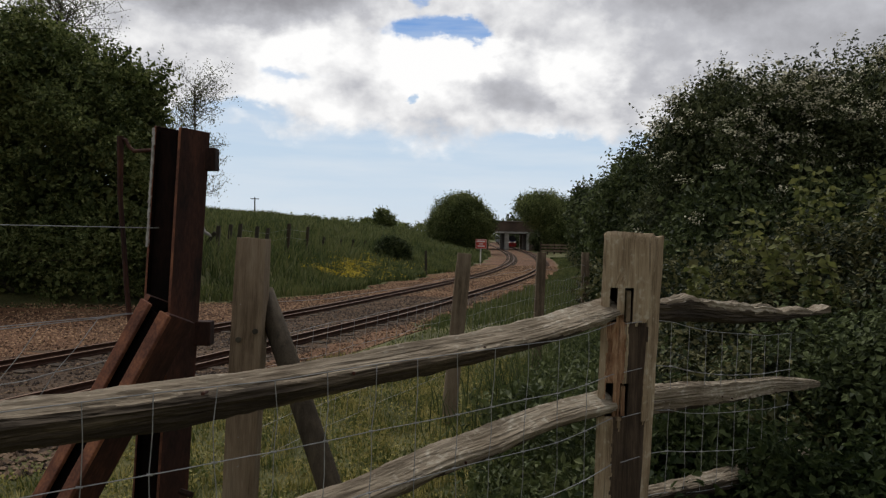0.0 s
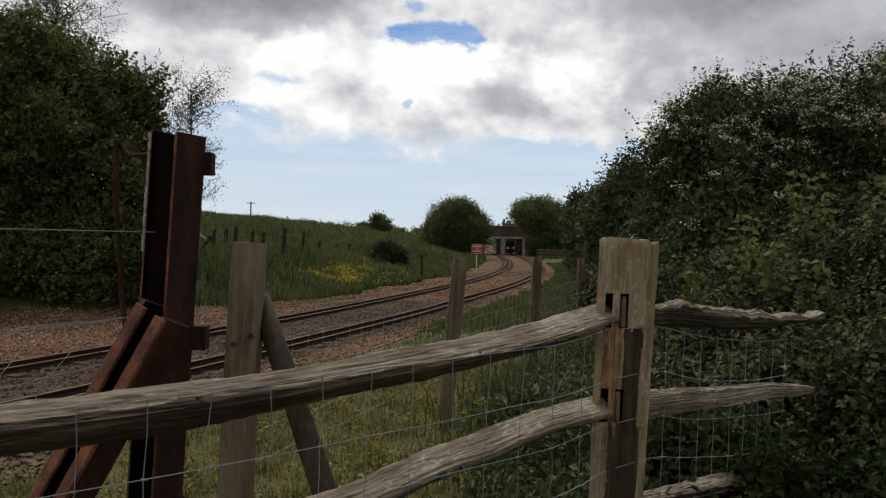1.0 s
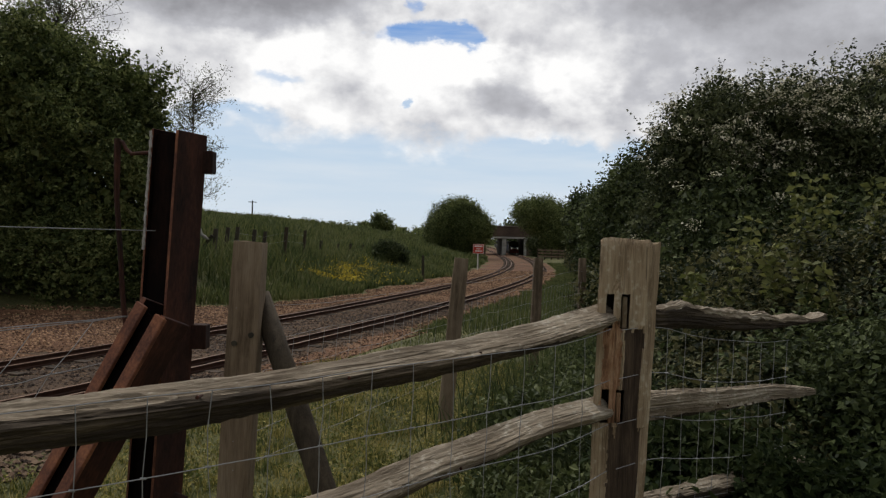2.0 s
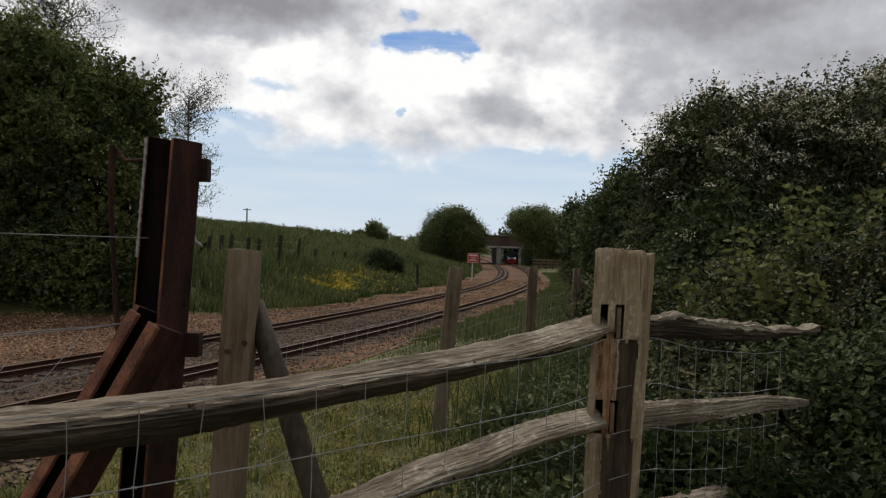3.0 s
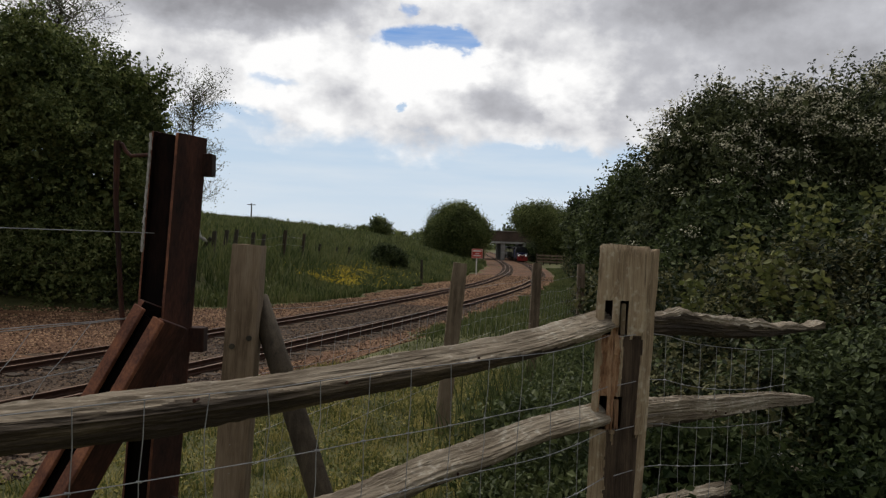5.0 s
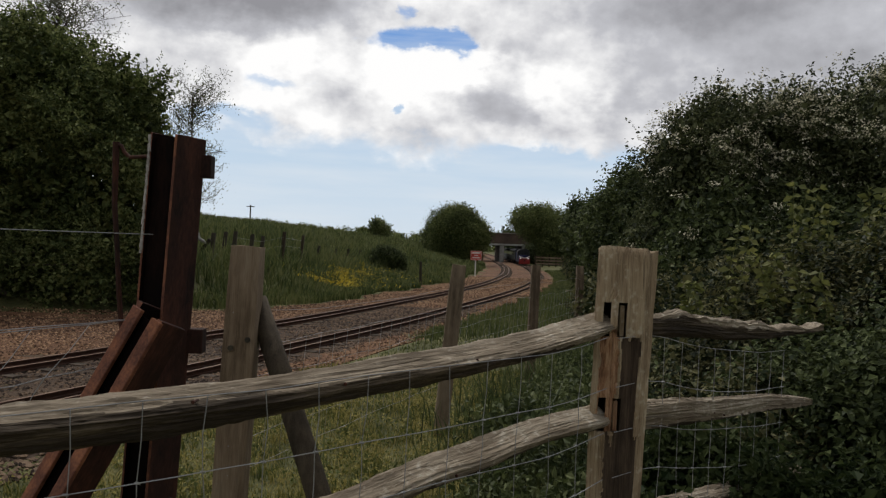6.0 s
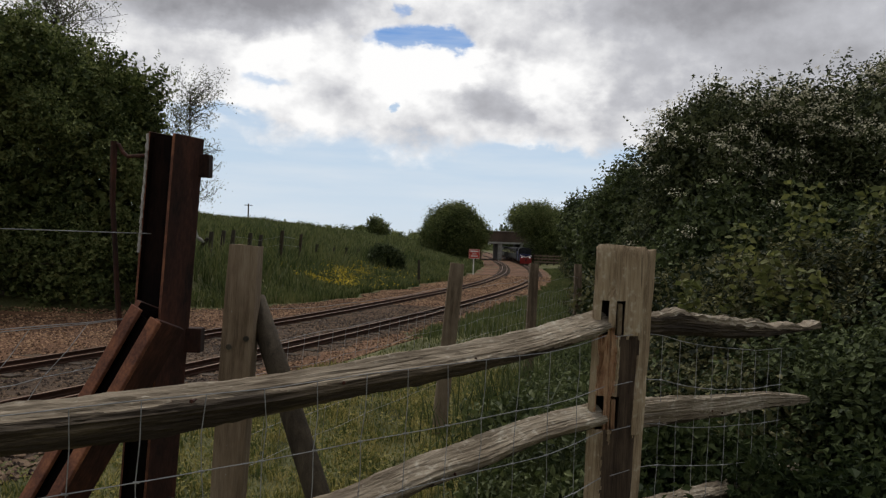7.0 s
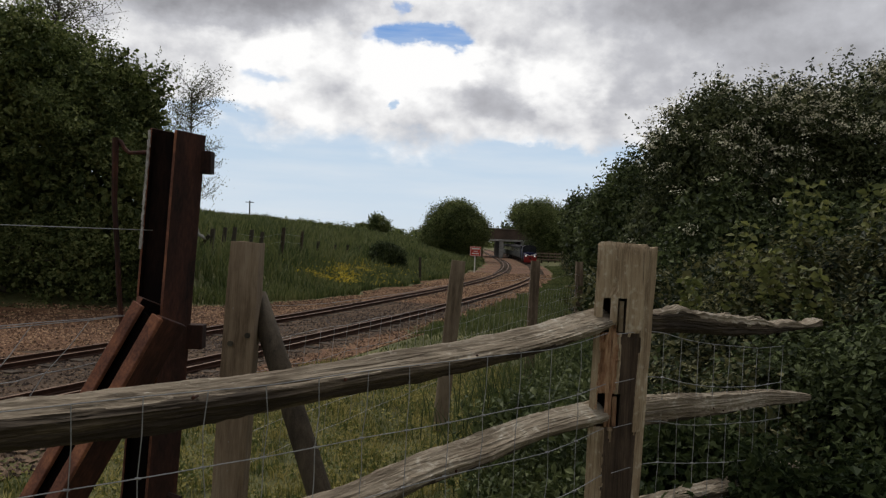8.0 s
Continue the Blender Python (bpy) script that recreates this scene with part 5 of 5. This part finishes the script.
def young_shoots(parent, spots, seed):
    """Upright pale shoots: a thin stem with broad young leaves joined to it."""
    rr = random.Random(seed)
    for x, y, z, tall in spots:
        for _ in range(3):
            bm = bmesh.new()
            bx, by, lean = x + rr.uniform(-0.09, 0.09), y + rr.uniform(-0.1, 0.1), rr.uniform(-0.12, 0.12)
            stem = [Vector((bx + lean * i / 8, by, z - tall * (1 - i / 8))) for i in range(9)]
            tube(bm, stem, [0.004 - 0.0003 * i for i in range(9)], 4)
            for i in range(27):
                c = stem[i // 3]
                a = rr.uniform(0, 6.28)
                out = Vector((math.cos(a), math.sin(a), rr.uniform(-0.5, 0.8))).normalized()
                side = out.cross(Vector((rr.uniform(-1, 1), rr.uniform(-1, 1), rr.uniform(-0.6, 0.6)))).normalized()
                ln = rr.uniform(0.045, 0.075)
                root, mid, tip = c, c + out * ln * 0.55, c + out * ln * 1.1 - Vector((0, 0, 0.012))
                q = [bm.verts.new(p) for p in (root, mid + side * ln * 0.32, tip, mid - side * ln * 0.32)]
                bm.faces.new(q)
            part("young_shoot", bm, M["young_leaf"], parent, "pale yellow-green young shoot")


young_shoots(bramble, [(2.47, 5.2, 1.98, 0.55), (2.60, 5.3, 1.86, 0.45), (2.02, 5.2, 1.68, 0.55), (2.12, 5.0, 1.50, 0.3), (2.85, 5.0, 1.95, 0.4), (2.3, 4.6, 1.42, 0.3), (1.75, 5.2, 1.30, 0.3), (2.95, 4.6, 1.80, 0.35)], 31)
# dark leaf material carries the hedge's shade over this part of the bramble
tree("bramble_bush", "bramble growing through the end of the rails, shade put into its dark leaves", [(2.45, 4.3, 0.32, 0.72, 0.6, 0.80), (2.5, 3.75, 0.45, 0.6, 0.45, 0.72), (2.9, 4.0, 0.6, 0.5, 0.5, 0.85)], (2.5, 4.1), 0.02, 4200, 15, 0.065, 0.040,
     M["leaf_dark"], 33, category="bush", rough=0.25, core=1.3, relief=0.9, crowd=24, lift=0.7, shoots=0.12, oval=True)
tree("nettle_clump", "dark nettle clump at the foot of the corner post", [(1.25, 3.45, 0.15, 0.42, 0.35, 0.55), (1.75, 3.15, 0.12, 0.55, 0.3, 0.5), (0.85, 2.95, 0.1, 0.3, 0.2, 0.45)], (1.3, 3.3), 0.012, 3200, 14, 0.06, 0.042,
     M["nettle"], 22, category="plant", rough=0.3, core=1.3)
tree("verge_bush", "low green bush in the verge behind the wire fence", [(2.75, 10.5, 0.55, 0.75, 1.2, 0.6), (3.3, 8.6, 0.7, 0.7, 1.0, 0.75), (2.6, 7.2, 0.35, 0.5, 0.9, 0.6), (3.9, 14.0, 0.3, 0.8, 1.5, 0.8)], (2.9, 9.2), 0.03, 1800, 16, 0.09, 0.075, M["bramble"], 23, category="bush", relief=0.5)


def blades(name, x, y, height, width, material, label, category="grass", base=None):
    n = len(x)
    z = ground_z(x, y) - 0.02 if base is None else base
    a = rng.random(n) * 6.283
    lean = rng.normal(size=(n, 2)) * 0.28 * height[:, None]
    dx, dy = np.cos(a) * width, np.sin(a) * width
    V = np.stack([np.stack([x - dx, y - dy, z], 1), np.stack([x + dx, y + dy, z], 1),
                  np.stack([x + dx * 0.7 + lean[:, 0] * 0.35, y + dy * 0.7 + lean[:, 1] * 0.35, z + height * 0.6], 1),
                  np.stack([x - dx * 0.7 + lean[:, 0] * 0.35, y - dy * 0.7 + lean[:, 1] * 0.35, z + height * 0.6], 1),
                  np.stack([x + lean[:, 0], y + lean[:, 1], z + height * (0.9 + 0.1 * rng.random(n))], 1)], 1).reshape(-1, 3)
    k = (np.arange(n) * 5)[:, None]
    quads = np.concatenate([k, k + 1, k + 2, k + 3], 1).tolist()
    tris = np.concatenate([k + 3, k + 2, k + 4], 1).tolist()
    return stuff(name, V.tolist(), quads + tris, material, label, category)


def plants():
    # short dry grass behind the rails
    n = 140000
    x, y = -3.2 + 4.8 * rng.random(n), 1.8 + 7.5 * rng.random(n) ** 1.2
    nx = np.interp(y, _ty, _tx)
    k = (x - nx) > right_edge(y)
    x, y = x[k], y[k]
    blades("short_grass", x, y, (0.02 + 0.08 * rng.random(len(x)) ** 1.5) * (0.7 + 0.6 * (np.sin(x * 9 + 3 * np.sin(y * 5)) * np.sin(y * 8) > 0.1)), np.full(len(x), 0.0042), M["lawn"], "short dry yellow-green grass behind the fence")
    # low clover and daisy leaves in the turf
    n = 30000
    x, y = -2.8 + 4.2 * rng.random(n), 2.2 + 6.0 * rng.random(n) ** 1.2
    nx = np.interp(y, _ty, _tx)
    k = ((x - nx) > right_edge(y)) & (np.sin(x * 7 + 2 * np.sin(y * 4)) * np.sin(y * 6 + x) > -0.15)
    x, y = x[k], y[k]
    p = np.stack([x, y, ground_z(x, y) + 0.02 + 0.06 * rng.random(len(x))], 1)
    V, Fc = leaves_at(p, np.tile([0, 0, 1.0], (len(p), 1)), 0.026, 0.8)
    stuff("clover", V.tolist(), Fc.tolist(), M["clover"], "low pale clover leaves in the short grass", "weeds")
    # taller weeds along the lineside fence
    n = 4500
    u = rng.random(n)
    x, y = 0.15 + u * 3.2 + rng.normal(size=n) * 0.35 + 0.25, 4.6 + u * 9.5 + rng.normal(size=n) * 0.7
    nx = np.interp(y, _ty, _tx)
    k = (x - nx) > right_edge(y) + 0.1
    x, y = x[k], y[k]
    clump = 0.5 + 0.5 * np.sin(x * 5 + 2 * np.sin(y * 3)) * np.sin(y * 2.3)
    blades("tall_weeds", x, y, 0.12 + 0.50 * rng.random(len(x)) * (0.4 + clump), np.full(len(x), 0.006), M["weed"], "tall green grass and weeds along the wire fence")
    n = 1800
    x, y = 0.1 + 1.6 * rng.random(n), 3.0 + 3.2 * rng.random(n)
    k = x > 0.10 + 0.18 * (y - 3.0) - 0.15 * rng.random(n)
    x, y = x[k], y[k]
    blades("tall_weeds", x, y, 0.10 + 0.42 * rng.random(len(x)) ** 1.4, np.full(len(x), 0.005), M["weed"], "rank green grass behind the corner post")
    # upright nettle stems with paired leaves
    V, Fc, base = [], [], 0
    for k in range(46):
        sx, sy = 0.72 + 1.25 * rng.random(), 0.0
        sy = 2.62 + 0.45 * (sx - 0.72) + 0.5 * rng.random()
        h = 0.42 + 0.36 * rng.random()
        g = float(ground_z(sx, sy))
        lean = rng.normal(size=2) * 0.06
        for i in range(9):
            u = 0.25 + 0.75 * i / 8
            c = np.array([[sx + lean[0] * u, sy + lean[1] * u, g + h * u]])
            for q in range(4):
                ang = q * 1.571 + i * 0.785
                o = np.array([[math.cos(ang), math.sin(ang), -0.15]])
                v, f4 = leaves_at(c + o * 0.032 * (1.25 - u), o * 0.2 + np.array([[0, 0, 1.2]]), 0.062 * (1.25 - 0.6 * u), 0.5)
                V.append(v)
                Fc.append(f4 + base)
                base += 4
    V, Fc = np.concatenate(V), np.concatenate(Fc)
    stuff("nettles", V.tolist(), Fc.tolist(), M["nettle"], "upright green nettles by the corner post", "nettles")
    # leafy undergrowth in low mounds
    lob = []
    while len(lob) < 190:
        a, b = 0.1 + 4.4 * rng.random(), 3.2 + 12.0 * rng.random() ** 1.1
        if a > 0.02 + 0.30 * (b - 3.2) and a - float(np.interp(b, _ty, _tx)) > 2.6 and a < 1.7 + 0.42 * (b - 3.2):
            q = 0.13 + 0.2 * rng.random()
            lob.append((a, b, float(ground_z(a, b)) + q * 0.7, q * 1.3, q * 1.3, q * (0.8 + 0.8 * rng.random())))
    p, d = crown_points(lob, 12000, 8, 0.05, 0.3)
    V, Fc = leaves_at(p, d, 0.055)
    stuff("undergrowth", V.tolist(), Fc.tolist(), M["weed"], "leafy green undergrowth behind the netting", "weeds")
    # broad weed leaves among them
    n = 26000
    x, y = 0.0 + 2.2 * rng.random(n), 3.1 + 6 * rng.random(n)
    k = (x > -0.1 + 0.26 * (y - 3.1) + 0.25 * rng.random(len(x)))
    x, y = x[k], y[k]
    p = np.stack([x, y, ground_z(x, y) + 0.45 * rng.random(len(x)) ** 0.8], 1)
    V, Fc = leaves_at(p, unit(len(p)), 0.042)
    stuff("weed_leaves", V.tolist(), Fc.tolist(), M["weed"], "broad weed leaves among the verge grass", "weeds")
    # meadow
    n = 90000
    y = 17 + 75 * rng.random(n) ** 1.5
    nx = np.interp(y, _ty, _tx)
    e = left_edge(y) + 0.1 + 32 * rng.random(n) ** 1.4
    x = nx - APART - e / 0.96
    clump = 0.5 + 0.5 * np.sin(x * 0.9 + 2 * np.sin(y * 0.5)) * np.sin(y * 0.7)
    flat = smooth(1.0, 7.0, e)
    keep = (x > -6.9) | (y > 24)
    x, y, e, clump, flat = x[keep], y[keep], e[keep], clump[keep], flat[keep]
    n = len(x)
    h = (0.10 + 0.25 * rng.random(n)) * (1 - flat) + flat * (0.30 + 0.55 * rng.random(n) * (0.5 + clump))
    blades("meadow_grass", x, y, h, 0.006 + 0.0007 * y, M["grass"], "tall rough meadow grass on the bank")
    n = 40000
    y = 55 + 120 * rng.random(n)
    x = np.interp(y, _ty, _tx) - APART - 3 - 75 * rng.random(n)
    blades("far_meadow_grass", x, y, 0.35 + 0.5 * rng.random(n), np.full(n, 0.07), M["grass"], "tall grass on the crest of the meadow")
    n = 60000
    y = 4 + 62 * rng.random(n)
    nx = np.interp(y, _ty, _tx)
    x = nx + right_edge(y) + 4.5 * rng.random(n) ** 1.3
    k = (y > 12.5) | ((y > 6.5) & (x - nx > 3.0))
    x, y = x[k], y[k]
    blades("verge_grass", x, y, 0.05 + 0.05 * rng.random(len(x)) + 0.15 * rng.random(len(x)) * (y > 12.5), 0.004 + 0.0004 * y, M["grass"], "green verge grass beside the near track")
    # buttercups
    n = 3600
    y = 29.0 + 13.0 * rng.random(n) ** 1.5
    x = -3.95 + 0.05 * (y - 32) + rng.normal(size=n) * np.where(rng.random(n) < 0.65, 0.45, 1.1)
    k = np.sin(x * 3 + y) + np.sin(y * 2.1 - x) + 0.8 * rng.random(n) > -0.1
    x, y = x[k], y[k]
    p = np.stack([x, y, ground_z(x, y) + 0.16 + 0.20 * rng.random(len(x))], 1)
    V, Fc = leaves_at(p, unit(len(p)) * 0.5 + np.array([0, -0.6, 0.5]), 0.055, 0.9)
    stuff("buttercups", V.tolist(), Fc.tolist(), M["yellow"], "patch of yellow buttercups in the meadow", "flowers")
    # far hedges
    n = 300
    hx = -150 + 190 * rng.random(n)
    hy = 230 + 60 * rng.random(n)
    lob = [(a, b, float(ground_z(a, b)) + 1.0, 3 + 3 * rng.random(), 2, 0.9 + 1.3 * rng.random() ** 3) for a, b in zip(hx, hy)]
    p, d = crown_points(lob, 7000, 6, 0.4)
    V, Fc = leaves_at(p, d, 0.55, 0.8)
    stuff("far_hedge", V.tolist(), Fc.tolist(), M["leaf"], "distant hedges and low trees on the skyline", "hedge")


plants()


# ---- far fixtures ----
def telegraph_pole():
    t = thing("telegraph_pole", "distant wooden telegraph pole with one crossarm", "pole")
    z = float(ground_z(-37, 150)) - 0.3
    bm = bmesh.new()
    tube(bm, [(-37, 150, z), (-37.02, 150, 7.75)], [0.16, 0.12], 8)
    part("pole", bm, M["dark_wood"], t)
    part("crossarm", boxbm(1.6, 0.14, 0.14, Matrix.Translation((-37, 149.85, 7.45))), M["dark_wood"], t)


def plank_fence():
    t = thing("plank_fence", "low grey plank fence beside the line near the bridge", "fence")
    a, b = Vector((10.15, 80, 0)), Vector((12.9, 79.5, 0))
    for i in range(5):
        p = a.lerp(b, i / 4)
        stake(t, (p.x, p.y, -0.6), (p.x, p.y, 0.75), 0.12, 0.12, 80 + i, material=M["strut_wood"])
    for z in (-0.1, 0.22, 0.52):
        mid = (a + b) / 2
        part("plank", boxbm((b - a).length, 0.03, 0.15, pose(mid.x, mid.y - 0.08, z, 0, 0, math.degrees(math.atan2(b.y - a.y, b.x - a.x)))), M["grey_stake"], t)


telegraph_pole()
plank_fence()


# ---- train ----
def bogie(parent, y, r=0.2):
    part("bogie_frame", boxbm(0.72, 1.1, 0.16, Matrix.Translation((0, y, 0.30)), 0.02), M["steel_dark"], parent)
    for dy in (-0.38, 0.38):
        for s in (-1, 1):
            bm = bmesh.new()
            tube(bm, [(s * 0.19, y + dy, r), (s * 0.255, y + dy, r)], r, 16)
            part("wheel", bm, M["steel_dark"], parent)


def shell(w, h0, h1, length, crown_h, y0):
    """A body with an arched roof line, from y0 backwards."""
    bm = bmesh.new()
    prof = [(-w / 2, h0), (-w / 2, h1)] + [(-w / 2 * math.cos(math.pi * k / 10), h1 + crown_h * math.sin(math.pi * k / 10)) for k in range(1, 10)] + [(w / 2, h1), (w / 2, h0)]
    r = [[bm.verts.new((x, y, z)) for x, z in prof] for y in (y0, y0 + length)]
    n = len(prof)
    for k in range(n):
        bm.faces.new((r[0][k], r[1][k], r[1][(k + 1) % n], r[0][(k + 1) % n]))
    bm.faces.new(r[0])
    bm.faces.new(r[1][::-1])
    bmesh.ops.recalc_face_normals(bm, faces=bm.faces)
    return bm


def locomotive():
    """Front at y = 0, facing -y, on rails at z = 0."""
    t = thing("diesel_locomotive", "small blue-black diesel locomotive with red front and white chevron", "locomotive")
    part("underframe", boxbm(1.0, 6.2, 0.22, Matrix.Translation((0, 3.2, 0.46)), 0.02), M["steel_dark"], t)
    part("nose", shell(1.16, 0.42, 0.98, 1.5, 0.10, 0.08), M["blue"], t, "deep blue nose")
    cab = part("cab", shell(1.28, 0.42, 1.50, 1.7, 0.24, 1.45), M["black"], t, "black cab with an arched roof")
    for x in (-0.32, 0.32):
        part("windscreen", boxbm(0.48, 0.03, 0.34, Matrix.Translation((x, 1.445, 1.33)), 0.01), M["glass"], cab)
    for s in (-1, 1):
        part("side_window", boxbm(0.03, 0.7, 0.34, Matrix.Translation((s * 0.635, 2.3, 1.30)), 0.01), M["glass"], cab)
    part("engine_hood", shell(1.12, 0.42, 1.25, 3.2, 0.18, 3.1), M["blue"], t)
    part("front_skirt", boxbm(1.18, 0.10, 0.44, Matrix.Translation((0, 0.03, 0.35)), 0.03), M["red"], t, "bright red front skirt")
    part("buffer_beam", boxbm(1.16, 0.10, 0.16, Matrix.Translation((0, 0.02, 0.67)), 0.02), M["red"], t, "red buffer beam")
    for s in (-1, 1):
        part("chevron", boxbm(0.56, 0.02, 0.07, pose(s * 0.28, 0.062, 0.86, 0, -18 * s, 0)), M["sign_white"], t, "white chevron stripe")
        bm = bmesh.new()
        tube(bm, [(s * 0.40, -0.03, 0.74), (s * 0.40, 0.07, 0.74)], 0.085, 12)
        part("headlamp", bm, M["lamp"], t, "lit round headlamp")
    bm = bmesh.new()
    tube(bm, [(0, -0.16, 0.52), (0, 0.0, 0.52)], [0.09, 0.05], 10)
    part("coupling", bm, M["steel_dark"], t)
    bogie(t, 1.3)
    bogie(t, 5.0)
    return t


def carriage():
    t = thing("railway_carriage", "dark narrow-gauge passenger carriage with a grey arched roof", "carriage", group="train carriages")
    ln = 7.6
    part("underframe", boxbm(0.98, ln - 0.2, 0.16, Matrix.Translation((0, ln / 2, 0.44)), 0.02), M["steel_dark"], t)
    body = part("body", boxbm(1.22, ln, 0.98, Matrix.Translation((0, ln / 2, 0.99)), 0.02), M["coach"], t)
    part("roof", shell(1.32, 1.482, 1.52, ln + 0.06, 0.20, -0.03), M["roof_grey"], t, "grey arched roof")
    for s in (-1, 1):
        for k in range(6):
            part("window", boxbm(0.02, 0.86, 0.42, Matrix.Translation((s * 0.613, 0.8 + k * 1.2, 1.2)), 0.006), M["glass"], body)
    part("window", boxbm(0.8, 0.02, 0.40, Matrix.Translation((0, -0.004, 1.2)), 0.006), M["glass"], body)
    bogie(t, 1.3)
    bogie(t, ln - 1.3)
    return t


loco = locomotive()
coach = carriage()
coaches = [coach] + [copy_thing(coach, pose(0, 140 + 8 * k, 0)) for k in range(1, 5)]


def train_rows(back, length):
    """Poses along the near track of a vehicle whose front runs back metres behind the train's front."""
    rows = []
    for k in range(17):
        t = k * 0.5
        y = front_y(t) + back * 0.995
        x = near_x(y)
        y2 = y + length
        a = math.atan2(near_x(y2) - x, y2 - y)
        rows.append((t, pose(x, y, RAIL_Z, 0, 0, -math.degrees(a))))
    return rows


def front_y(t):
    return 113.4 - 5.3 * t


def motions():
    walk(loco, train_rows(0.0, 6.2))
    for k, c in enumerate(coaches):
        walk(c, train_rows(6.7 + 8.0 * k, 7.6))
    walk(sky_sheet, [(t, pose(0, 0, 0, 0, 0, 1.22 * t / 8)) for t in (0.0, 2.0, 4.0, 6.0, 8.0)])


motions()
